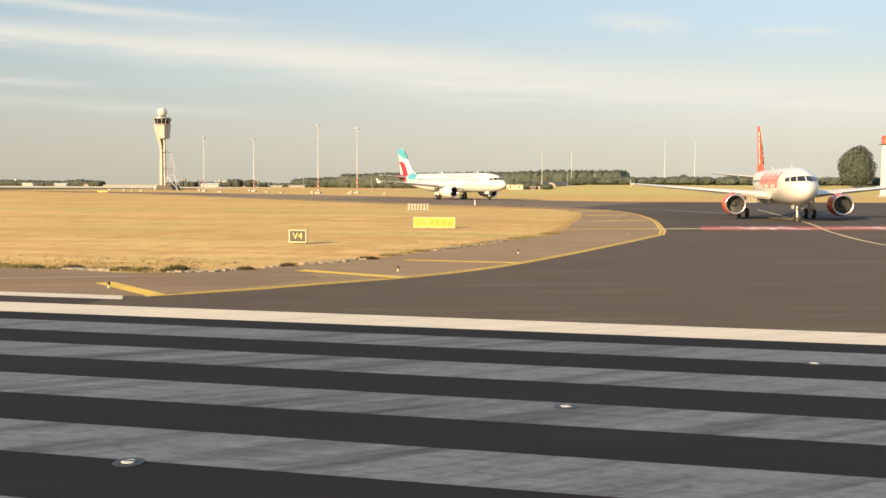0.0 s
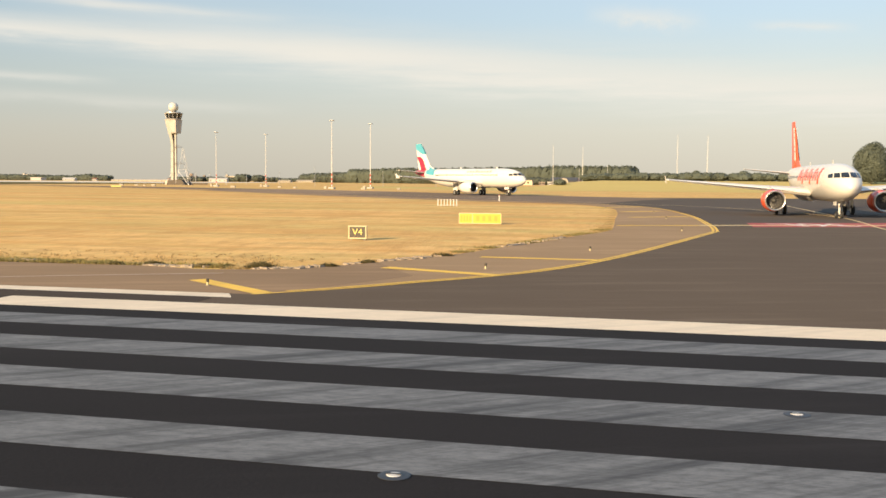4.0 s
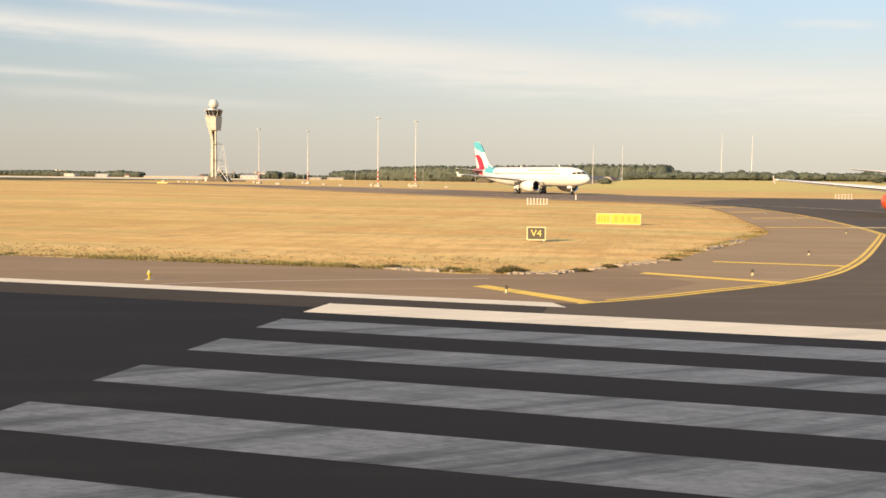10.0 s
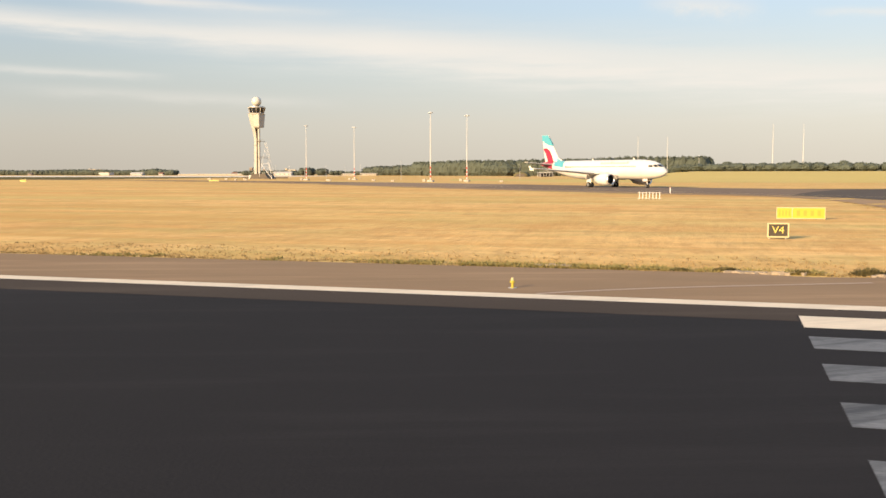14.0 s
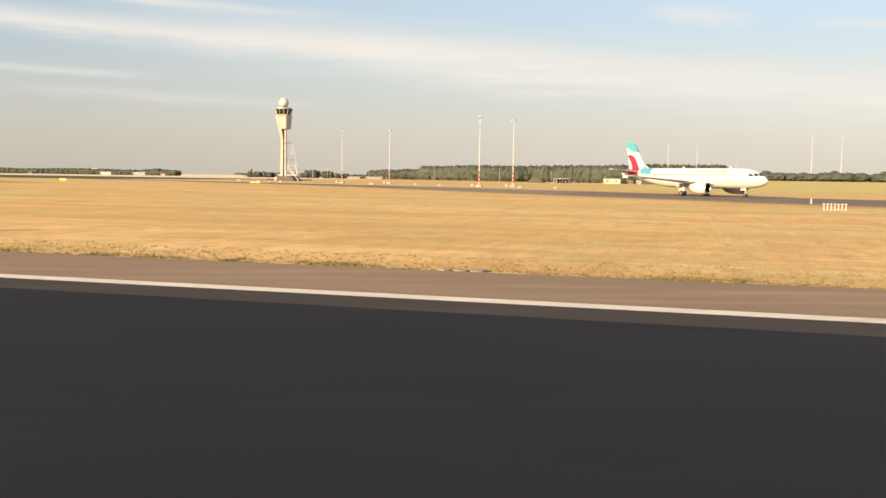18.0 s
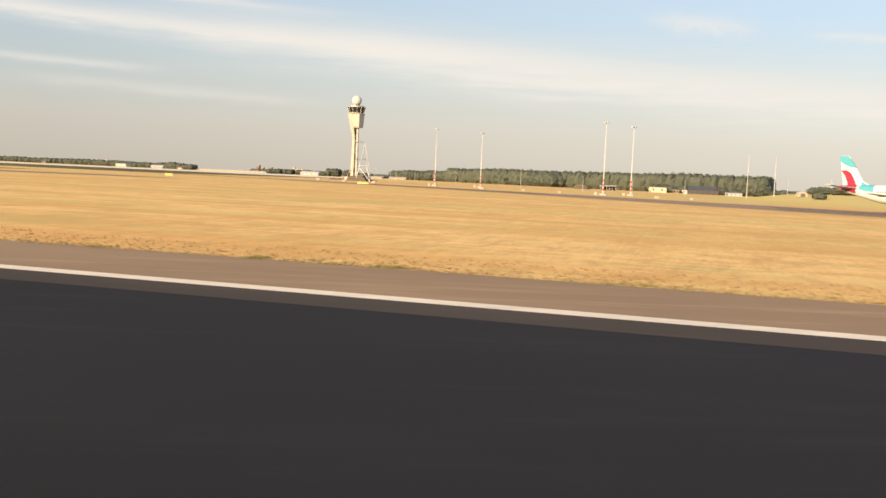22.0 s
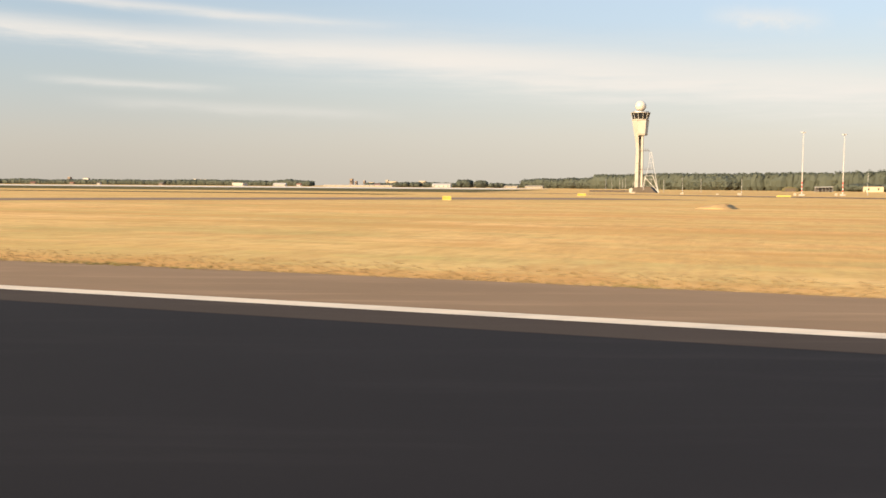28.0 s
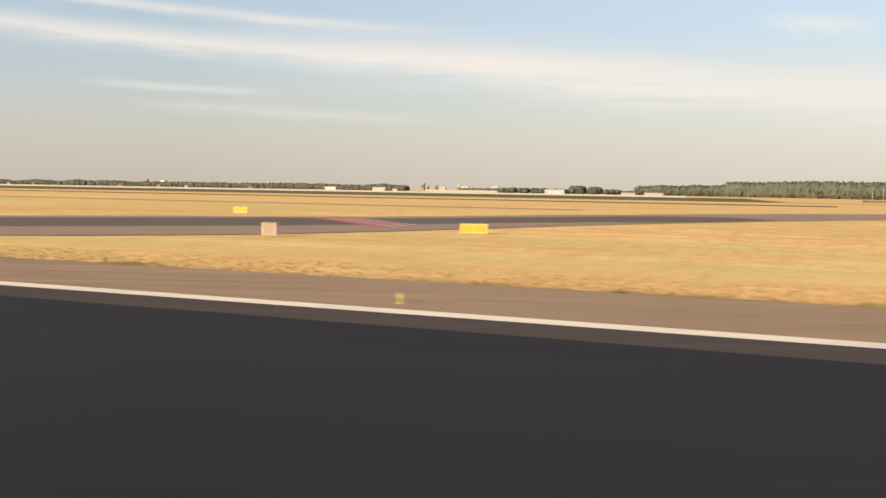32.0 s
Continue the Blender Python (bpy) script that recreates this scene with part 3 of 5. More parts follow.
ribbon("centre_line", curve_through([(13.6, 150), (13.2, 96), (12.2, 75), (12.6, 57.6), (16, 42), (24, 28)], 6), 0.2, 0.007, PALE_YELLOW, taxiway)
ribbon("centre_line", curve_through([(13.2, 98), (10.5, 116), (0, 140), (-22, 166), (-50, 202), (-80, 240), (-114, 284)], 6), 0.25, 0.007, PALE_YELLOW, taxiway)
for x0, x1, text in ((2.9, 13.1, "36L"), (13.15, 23.4, "36L")):
    sheet("mandatory_panel", [(x, y + 0.36 * x) for x, y in ((x0, 73.6), (x1, 73.6), (x1, 81.4), (x0, 81.4))], 0.004, RED_PAINT, parent=taxiway)
    fc = bpy.data.curves.new("designator", "FONT")
    fc.body, fc.size, fc.align_x, fc.align_y = text, 6.6, "CENTER", "CENTER"
    fc.materials.append(BRIGHT_PAINT)
    fo = new("designator", fc)
    fo.matrix_basis = pose((x0 + x1) / 2, 77.6 + 0.36 * (x0 + x1) / 2, 0.009, 0, 0, 197) @ Matrix.Diagonal((0.66, 1.0, 1, 1))
    fo.parent = taxiway
ribbon("faded_line", curve_through([(-28.1, 24.1), (-26.8, 25.2), (-24.3, 26.8), (-20.2, 28.9), (-18.8, 29.6)], 4), 0.2, 0.002, FADED_PAINT, runway)


# ---- control tower ----
def control_tower(x, y):
    t = thing("control_tower", "slender pale concrete airport control tower with a white radome", "control tower", (x, y, -0.04), -6)

    def slab(name, rows, mat, label=""):
        # rows: z, x0, x1, y0, y1
        st = [[(x0, y0, z), (x1, y0, z), (x1, y1, z), (x0, y1, z)] for z, x0, x1, y0, y1 in rows]
        return part(name, rings(bmesh.new(), st, 4), mat, t, label)

    # the main slab swells forwards under the cab, the lift core stands before it, a stair climbs between
    slab("shaft", [(0, -3.0, -0.75, -0.2, 2.6), (8, -2.75, -0.7, 0.0, 2.5), (26, -2.35, -0.6, 0.1, 2.4), (30, -2.5, -0.6, -0.6, 2.5), (34, -2.95, -0.6, -1.9, 2.7), (39, -3.5, -0.55, -3.4, 2.9), (42.9, -3.95, -0.5, -4.3, 3.1)], CONCRETE, "tapering bright concrete slab swelling towards the top")
    slab("lift_core", [(0, 0.9, 2.0, -0.6, 0.6), (34.1, 0.9, 2.0, -0.6, 0.6)], CONCRETE)
    # a solid dark slab paints the shade of the open gap
    slab("gap_shade", [(0, -0.58, 0.88, 0.7, 1.5), (34.1, -0.58, 0.88, 0.7, 1.5)], DARK, "dark slab standing in for the shade between shaft and lift core")
    slab("upper_shaft", [(34.1, -0.5, 3.5, -2.6, 2.7), (35.0, -0.5, 3.75, -3.2, 2.8), (42.9, -0.47, 4.35, -4.1, 3.2)], CONCRETE)
    slab("collar", [(42.93, -4.3, 4.5, -4.4, 3.6), (43.2, -4.3, 4.5, -4.4, 3.6)], GREY_CONCRETE, "thin grey collar under the cab")
    for k in range(16):
        z0 = 1.2 + 2.05 * k
        lo, hi = (-0.5, 0.8) if k % 2 else (0.8, -0.5)
        part("stair_flight", tube((lo, 0.1, z0), (hi, 0.1, z0 + 2.0), 0.16, sides=5), BARK, t)
    for k, z in enumerate((6.5, 12.0, 17.5, 22.5, 28.0)):
        part("wall_joint", one_box(-2.9, -0.7, -0.16 if z < 26 else -0.4, 0.06 if z < 26 else 0.0, z, z + 0.12), GREY_CONCRETE, t)
    # cab: eight sloping panes between mullions
    n = 12
    for k in range(n):
        a0, a1 = 2 * math.pi * (k + 0.06) / n, 2 * math.pi * (k + 0.94) / n
        bm = bmesh.new()
        quad = [(4.6 * math.cos(a0), 4.6 * math.sin(a0), 43.6), (4.6 * math.cos(a1), 4.6 * math.sin(a1), 43.6),
                (5.75 * math.cos(a1), 5.75 * math.sin(a1), 47.2), (5.75 * math.cos(a0), 5.75 * math.sin(a0), 47.2)]
        inner = [(p[0] * 0.985, p[1] * 0.985, p[2]) for p in quad]
        rings(bm, [quad, inner], 4)
        part("pane", bm, GLASS_DARK, t)
        a = 2 * math.pi * k / n
        part("mullion", tube((4.65 * math.cos(a), 4.65 * math.sin(a), 43.4), (5.8 * math.cos(a), 5.8 * math.sin(a), 47.3), 0.13, sides=6), MAST_WHITE, t)
    part("cab_floor", lathe([(43.0, 4.2), (43.05, 4.75), (43.65, 4.8), (43.7, 4.3)], 24), CONCRETE, t)
    part("cab_core", lathe([(43.6, 2.2), (47.15, 2.4)], 12), DARK, t)
    part("cab_roof", lathe([(47.2, 5.5), (47.23, 5.95), (47.5, 5.95), (47.58, 5.5), (47.62, 2.0)], 24), CONCRETE, t)
    part("roof_rail", lathe([(47.6, 4.9), (47.6, 4.94), (48.2, 4.94), (48.2, 4.9)], 20, caps=False), STEEL, t)
    part("radome_base", lathe([(47.6, 2.9), (48.1, 2.9), (48.2, 1.9), (49.2, 1.6)], 20), BARK, t)
    prof = [(51.45 + 3.25 * math.sin(a), 3.25 * math.cos(a)) for a in (radians(d) for d in range(-75, 91, 15))]
    prof[-1] = (prof[-1][0], 0.05)
    part("radome", lathe(prof, 28), RADOME, t, "white spherical radar dome", smooth=True)
    for z, x1 in ((25.0, 5.6), (14.0, 8.2)):
        part("platform", one_box(-0.4, x1, -1.4, 1.2, z - 0.1, z + 0.06), BARK, t)
        part("platform_rail", one_box(2.4, x1, -1.42, -1.36, z + 0.9, z + 1.0), BARK, t)
        for k in range(4):
            xr = 2.5 + (x1 - 2.6) * k / 3
            part("rail_post", one_box(xr, xr + 0.07, -1.42, -1.36, z + 0.063, z + 0.897), BARK, t)
    for a, b, r in (((3.0, 0, 9.5), (12.5, -2.0, 0), 0.26), ((7.6, 1.5, 10.5), (12.5, -2.0, 0), 0.24), ((7.6, 1.5, 10.5), (10.5, 5.0, 0), 0.24),
                    ((3.4, 0, 9.0), (2.6, -4.0, 0), 0.24), ((3.0, 0, 9.8), (7.6, 1.5, 10.4), 0.2), ((7.6, 1.5, 10.4), (5.6, 0, 24.8), 0.10)):
        part("strut", tube(a, b, r * 0.7, sides=8), MAST_WHITE, t)
    for a, b in (((-1.4, -0.2, 9.0), (-5.2, -3.4, 0)), ((-1.6, 2.4, 9.0), (-5.0, 5.2, 0)), ((6.9, 0.6, 24.0), (12.2, -2.0, 0)), ((6.6, 0.6, 24.0), (3.2, -4.0, 0)), ((6.8, 0.6, 24.0), (10.3, 5.0, 0))):
        part("mast_leg", tube(a, b, 0.08, 0.10, sides=6), MAST_WHITE, t)
    for z in (4.0, 8.0, 18.0, 21.0):
        u = 1 - z / 24.0
        ring = [(6.9 + 5.3 * u, 0.6 - 2.6 * u, z), (6.6 - 3.4 * u, 0.6 - 4.6 * u, z), (6.8 + 3.5 * u, 0.6 + 4.4 * u, z)]
        for p, q in zip(ring, ring[1:] + ring[:1]):
            part("lattice_bar", tube(p, q, 0.045, sides=5), MAST_WHITE, t)
    part("foot_building", rings(bmesh.new(), [[(-3.6, -4.2, 0), (11.0, -4.2, 0), (11.0, 6.0, 0), (-3.6, 6.0, 0)], [(-2.6, -3.2, 3.2), (7.5, -3.2, 3.6), (7.5, 5.0, 3.6), (-2.6, 5.0, 3.2)]], 4), BARK, t, "low dark brown sloping plinth at the tower foot")
    part("entrance_block", one_box(-5.2, -3.0, -3.2, 0.4, 0, 2.6, bevel=0.05), CONCRETE, t)
    return t


control_tower(-326.5, 576.5)


# ---- masts ----
def light_mast(x, y, h):
    t = thing("floodlight_mast", "tall white floodlight mast with a red and white banded foot", "light mast", (x, y, -0.04), 0, "apron floodlight masts")
    n = 8
    bands = 7.2
    for k in range(n):
        z0, z1 = bands * k / n, bands * (k + 1) / n
        r0, r1 = 0.25 - 0.12 * z0 / h, 0.25 - 0.12 * z1 / h
        part("band", tube((0, 0, z0), (0, 0, z1), r0, r1, 10), MAST_RED if k % 2 == 0 else MAST_WHITE, t)
    part("shaft", tube((0, 0, bands), (0, 0, h), 0.21, 0.10, 10), MAST_WHITE, t)
    part("lamp_ring", lathe([(h - 0.1, 0.15), (h, 0.85), (h + 0.16, 0.85), (h + 0.25, 0.2)], 14), STEEL, t)
    for k in range(5):
        a = 2 * math.pi * k / 5 + 0.4
        m = part("lamp", one_box(-0.3, 0.3, -0.2, 0.2, -0.22, 0.1, bevel=0.03), MAST_WHITE, t)
        m.matrix_basis = pose(0.85 * math.cos(a), 0.85 * math.sin(a), h, 15, 0, math.degrees(a))
    part("foot_block", one_box(-1.2, 1.2, -1.2, 1.2, 0, 0.7, bevel=0.06), CONCRETE, t)
    part("switch_box", one_box(-3.4, -2.2, -0.5, 0.5, 0, 1.2, bevel=0.04), WALL_CREAM, t)
    return t


for x, y, h in ((-236.2, 458.5, 28.4), (-218.2, 481.0, 28.4), (-142.5, 378.0, 28.6), (-134.2, 405.0, 28.8)):
    light_mast(x, y, h)


def thin_mast(x, y, h):
    t = thing("antenna_mast", "thin plain white antenna mast", "mast", (x, y, lie(x, y) - 0.04), 0, "thin white masts")
    for k in range(4):
        part("section", tube((0, 0, h * k / 4), (0, 0, h * (k + 1) / 4), 0.24 - 0.04 * k, 0.20 - 0.04 * k, 8), MAST_WHITE, t)
    part("tip_lamp", lathe([(h, 0.12), (h + 0.3, 0.16), (h + 0.5, 0.04)], 8), STEEL, t)
    part("foot_block", one_box(-0.8, 0.8, -0.8, 0.8, 0, 0.5, bevel=0.05), CONCRETE, t)
    return t


for x, y, h in ((-82.0, 646, 28.0), (-64.2, 668.0, 28.0), (-0.7, 555, 30.0), (16.3, 573, 30.8)):
    thin_mast(x, y, h - lie(x, y))


def small_pole(x, y, h=9.0):
    t = thing("lamp_pole", "short thin grey street lamp pole", "lamp pole", (x, y, lie(x, y) - 0.04), 0, "service road lamp poles")
    part("pole", tube((0, 0, 0), (0, 0, h), 0.14, 0.09, 8), STEEL, t)
    part("head", one_box(-0.15, 0.15, -0.9, 0.1, h - 0.05, h + 0.12, bevel=0.03), STEEL, t)
    return t


for x, y, h in ((-205, 520, 11), (-176, 560, 9), (-150, 590, 9), (-120, 620, 10), (-60, 600, 9), (-40, 560, 9), (-320, 640, 9), (-309, 650, 9), (-298, 660, 9), (-345, 640, 9), (-356, 650, 9), (-270, 620, 9), (-351, 652, 9), (-347, 640, 8), (-341, 655, 9), (-336, 645, 8), (-331, 660, 9), (-362, 660, 9)):
    small_pole(x, y, h)


def beacon_tower(x, y, h):
    t = thing("beacon_tower", "white beacon tower with a red top and a dark platform", "tower", (x, y, lie(x, y) - 0.04), 0)
    part("shaft", lathe([(0, 1.3), (h - 3.4, 1.15)], 16), MAST_WHITE, t)
    part("platform", lathe([(h - 3.4, 1.2), (h - 3.35, 2.2), (h - 3.1, 2.2), (h - 3.05, 1.2)], 16), ROOF_DARK, t)
    part("rail", lathe([(h - 2.1, 2.1), (h - 2.1, 2.16), (h - 2.0, 2.16), (h - 2.0, 2.1)], 16, caps=False), STEEL, t)
    part("cabin", lathe([(h - 3.05, 1.25), (h - 0.5, 1.25), (h, 0.7)], 16), MAST_RED, t, "red painted top")
    part("foot_block", one_box(-2, 2, -2, 2, 0, 0.5, bevel=0.05), CONCRETE, t)
    return t


beacon_tower(80.4, 388.0, 23.0)


# ---- airliners ----
def airliner(name, label, at, turn, livery, size=1.0, cut=0.0):
    # cut: how much shorter the rear fuselage is
    t = thing(name, label, "airplane", (*at, 0.0), turn, size=size)
    # fuselage: x towards the nose, tip at 0
    stations = [(0.0, 0.06, 3.22), (-0.18, 0.36, 3.24), (-0.6, 0.76, 3.30), (-1.3, 1.16, 3.42), (-2.3, 1.52, 3.55), (-3.6, 1.80, 3.66), (-5.2, 1.95, 3.73), (-7.0, 2.0, 3.75), (-24.0, 2.0, 3.75),
                (-27.5, 1.80, 3.95), (-31.0, 1.38, 4.33), (-34.2, 0.90, 4.72), (-36.6, 0.48, 5.0), (-37.5, 0.20, 5.1)]
    stations = [(x + cut if x <= -24 else x, r, zc) for x, r, zc in stations]
    n = 28
    st = [[(x, r * math.cos(2 * math.pi * k / n), zc + r * 1.03 * math.sin(2 * math.pi * k / n)) for k in range(n)] for x, r, zc in stations]
    part("fuselage", rings(bmesh.new(), st, n), PLANE_WHITE, t, "glossy white fuselage", smooth=True)

    def radius_at(x):
        for (xa, ra, za), (xb, rb, zb) in zip(stations, stations[1:]):
            if xb <= x <= xa:
                u = (x - xa) / (xb - xa)
                return ra + u * (rb - ra), za + u * (zb - za)
        return 0.3, 5.0

    def skin(name, x0, x1, a0, a1, mat, side=1, lift=0.012, label="", lean=0.0, nx=3, na=3):
        """A patch on the fuselage, between two stations and two angles above the middle."""
        bm = bmesh.new()
        grid = []
        for i in range(nx + 1):
            row = []
            for j in range(na + 1):
                a = radians(a0 + (a1 - a0) * j / na)
                x = x0 + (x1 - x0) * i / nx + lean * j / na
                r, zc = radius_at(x)
                r += lift
                row.append(bm.verts.new((x, side * r * math.cos(a), zc + r * 1.03 * math.sin(a))))
            grid.append(row)
        for i in range(nx):
            for j in range(na):
                bm.faces.new((grid[i][j], grid[i + 1][j], grid[i + 1][j + 1], grid[i][j + 1]))
        bmesh.ops.recalc_face_normals(bm, faces=bm.faces[:])
        return part(name, bm, mat, t, label, smooth=True)

    def pane(corners, side):
        """A cockpit pane: its outline carried back onto the skin of the nose."""
        bm = bmesh.new()
        rows = []
        (y0, z0), (y1, z1), (y2, z2), (y3, z3) = corners
        for i in range(5):
            u, row = i / 4, []
            for j in range(4):
                v = j / 3
                y = (y0 + (y1 - y0) * u) * (1 - v) + (y3 + (y2 - y3) * u) * v
                z = (z0 + (z1 - z0) * u) * (1 - v) + (z3 + (z2 - z3) * u) * v
                near, far = 0.0, -7.0
                for _ in range(24):
                    mid = (near + far) / 2
                    r, zc = radius_at(mid)
                    if (y / r) ** 2 + ((z - zc) / (1.03 * r)) ** 2 > 1:
                        near = mid
                    else:
                        far = mid
                row.append(bm.verts.new((near + 0.03, side * (y + 0.012), z + 0.015)))
            rows.append(row)
        for p, q in zip(rows, rows[1:]):
            for j in range(3):
                bm.faces.new((p[j], q[j], q[j + 1], p[j + 1]))
        bmesh.ops.recalc_face_normals(bm, faces=bm.faces[:])
        return part("cockpit_pane", bm, GLASS_DARK, t)

    # cockpit panes, three a side
    for side in (1, -1):
        pane([(0.05, 4.26), (0.78, 4.24), (0.70, 4.74), (0.05, 4.80)], side)
        pane([(0.86, 4.24), (1.32, 4.22), (1.18, 4.70), (0.78, 4.74)], side)
        pane([(1.38, 4.22), (1.66, 4.22), (1.56, 4.56), (1.27, 4.68)], side)
        skin("door", -4.6, -5.45, -8, 42, WING_GREY, side, 0.008)
        win = None
        for k in range(40 - int(cut / 0.53)):
            x = -6.6 - 0.53 * k
            if win is None:
                win = skin("cabin_window", x, x - 0.24, 14, 23, GLASS_DARK, side, 0.014, nx=1, na=1)
            else:
                again(win, t, Matrix.Translation((-0.53 * k, 0, 0)))
        skin("belly_fairing", -12.0, -21.5, -62, -28, PLANE_WHITE, side, 0.35)
    # wings
    for side in (1, -1):
        def foil(x, y, z, chord, thick):
            pts = ((0, 0), (0.06, 0.5), (0.3, 0.85), (0.6, 0.6), (1, 0.02), (0.6, -0.25), (0.3, -0.4), (0.06, -0.35))
            return [(x - u * chord, side * y, z + v * thick) for u, v in pts]
        part("wing", rings(bmesh.new(), [foil(-11.6, 1.6, 2.55, 7.4, 0.8), foil(-15.2, 6.4, 3.0, 4.3, 0.5), foil(-20.9, 16.9, 3.95, 1.6, 0.18)], 8), WING_GREY, t)
        part("slat", rings(bmesh.new(), [[(-13.0 - 0.04, side * 3.2, 2.72), (-12.7, side * 3.2, 2.78), (-13.1, side * 3.2, 2.95)], [(-20.7, side * 16.6, 3.94), (-20.5, side * 16.6, 3.97), (-20.9, side * 16.6, 4.03)]], 3), PLANE_WHITE, t)
        part("winglet", rings(bmesh.new(), [[(-21.0, side * 16.85, 3.55), (-22.5, side * 16.85, 3.6), (-22.4, side * 16.95, 3.6)], [(-21.6, side * 16.9, 4.0), (-22.4, side * 16.9, 4.0), (-22.3, side * 16.98, 4.0)], [(-22.1, side * 16.97, 4.5), (-22.7, side * 16.97, 4.55), (-22.6, side * 17.03, 4.55)]], 3), livery["tip"], t)
        for y, x in ((4.6, -18.0), (8.6, -19.6), (12.2, -21.2)):
            part("flap_fairing", lathe([(x + 1.6, 0.02), (x + 0.9, 0.22), (x, 0.26), (x - 1.3, 0.03)], 8, "x"), WING_GREY, t).matrix_basis = Matrix.Translation((0, side * y, 2.75 + y * 0.07))
        # engine
        e = part("nacelle", lathe([(-9.9, 0.95), (-9.72, 1.06), (-9.9, 1.16), (-11.2, 1.24), (-12.6, 1.15), (-13.9, 0.86), (-13.9, 0.78)], 24, "x", caps=False), livery["engine"], t, smooth=True)
        e.matrix_basis = Matrix.Translation((0, side * 5.7, 1.72))
        o = part("intake_lip", lathe([(-9.95, 0.93), (-9.70, 1.03), (-9.72, 1.10), (-10.05, 1.185), (-10.1, 1.17)], 24, "x", caps=False), METAL, e, smooth=True)
        part("intake", lathe([(-9.9, 0.94), (-10.9, 0.90), (-10.95, 0.05)], 24, "x", caps=False), FAN, e)
        part("spinner", lathe([(-10.3, 0.02), (-10.5, 0.14), (-10.85, 0.30)], 14, "x"), METAL, e, smooth=True)
        fan = None
        for k in range(18):
            m = Matrix.Rotation(2 * math.pi * k / 18, 4, "X")
            if fan is None:
                bm = bmesh.new()
                rings(bm, [[(-10.80, -0.03, 0.28), (-10.80, 0.05, 0.28), (-10.88, 0.05, 0.28), (-10.88, -0.03, 0.28)], [(-10.78, -0.10, 0.88), (-10.80, -0.04, 0.88), (-10.90, 0.10, 0.88), (-10.88, 0.02, 0.88)]], 4)
                fan = part("fan_blade", bm, FAN, e)
            else:
                again(fan, e, m)
        part("core_nozzle", lathe([(-13.5, 0.70), (-14.6, 0.45), (-15.3, 0.06)], 16, "x"), METAL, e)
        part("pylon", rings(bmesh.new(), [[(-10.8, side * 5.62, 3.0), (-15.2, side * 5.62, 2.9), (-15.2, side * 5.88, 2.9), (-10.8, side * 5.88, 3.0)], [(-13.2, side * 5.66, 3.2), (-16.0, side * 5.66, 3.1), (-16.0, side * 5.84, 3.1), (-13.2, side * 5.84, 3.2)]], 4), PLANE_WHITE, t)
        # tailplane
        def tail(x, y, z, chord, thick):
            pts = ((0, 0), (0.1, 0.5), (0.4, 0.7), (1, 0.05), (0.4, -0.5), (0.1, -0.4))
            return [(x - u * chord, side * y, z + v * thick) for u, v in pts]
        part("tailplane", rings(bmesh.new(), [tail(-31.7 + cut, 0.5, 4.9, 4.2, 0.3), tail(-35.2 + cut, 6.2, 5.5, 1.6, 0.12)], 6), livery["stab"], t)
        # main gear
        part("gear_strut", tube((-17.7, side * 3.8, 0.5), (-17.7, side * 3.6, 2.7), 0.15, 0.20, 10), METAL, t)
        part("gear_door", one_box(-18.4, -17.0, side * 4.15 - 0.03, side * 4.15 + 0.03, 0.9, 2.6), PLANE_WHITE, t)
        for dy in (-0.46, 0.46):
            w = part("wheel", lathe([(-0.2, 0.30), (-0.19, 0.50), (-0.1, 0.575), (0.1, 0.575), (0.19, 0.50), (0.2, 0.30)], 20, "y"), TYRE, t, smooth=False)
            w.matrix_basis = Matrix.Translation((-17.7, side * 3.8 + dy, 0.575))
            part("rim", lathe([(-0.21, 0.29), (0.21, 0.29)], 14, "y"), METAL, w)
    # fin
    fin = [((-29.6, 5.45), (-36.1, 5.2)), ((-31.8, 6.6), (-36.3, 6.4)), ((-35.2, 11.75), (-37.3, 11.75))]
    st = []
    for (xa, za), (xb, zb) in fin:
        xa, xb = xa + cut, xb + cut
        th = 0.26 if za < 7 else 0.09
        st.append([(xa, 0, za), (xa - (xa - xb) * 0.3, th, (za + zb) / 2), (xb, 0.02, zb), (xb, -0.02, zb), (xa - (xa - xb) * 0.3, -th, (za + zb) / 2)])
    part("fin", rings(bmesh.new(), st, 5), livery["fin"], t)

    def fin_half(z, lift):
        return max(0.09, 0.26 - 0.033 * max(0.0, z - 6.6)) + lift

    for name_, poly, mat in livery["fin_shapes"]:
        for side in (1, -1):
            bm = bmesh.new()
            front = [bm.verts.new((x + cut, side * fin_half(z, 0.012), z)) for x, z in poly]
            rear = [bm.verts.new((x + cut, side * fin_half(z, -0.03), z)) for x, z in poly]
            bm.faces.new(front)
            for i in range(len(poly)):
                j = (i + 1) % len(poly)
                bm.faces.new((front[i], front[j], rear[j], rear[i]))
            bmesh.ops.recalc_face_normals(bm, faces=bm.faces[:])
            part(name_, bm, mat, t)
    # nose gear
    part("nose_strut", tube((-5.1, 0, 0.4), (-5.0, 0, 2.0), 0.10, 0.14, 10), PLANE_WHITE, t)
    part("drag_brace", tube((-5.1, 0, 1.1), (-4.0, 0, 2.0), 0.06, 0.06, 8), METAL, t)
    for dy in (-0.28, 0.28):
        w = part("nose_wheel", lathe([(-0.11, 0.2), (-0.1, 0.33), (-0.05, 0.38), (0.05, 0.38), (0.1, 0.33), (0.11, 0.2)], 18, "y"), TYRE, t)
        w.matrix_basis = Matrix.Translation((-5.1, dy, 0.38))
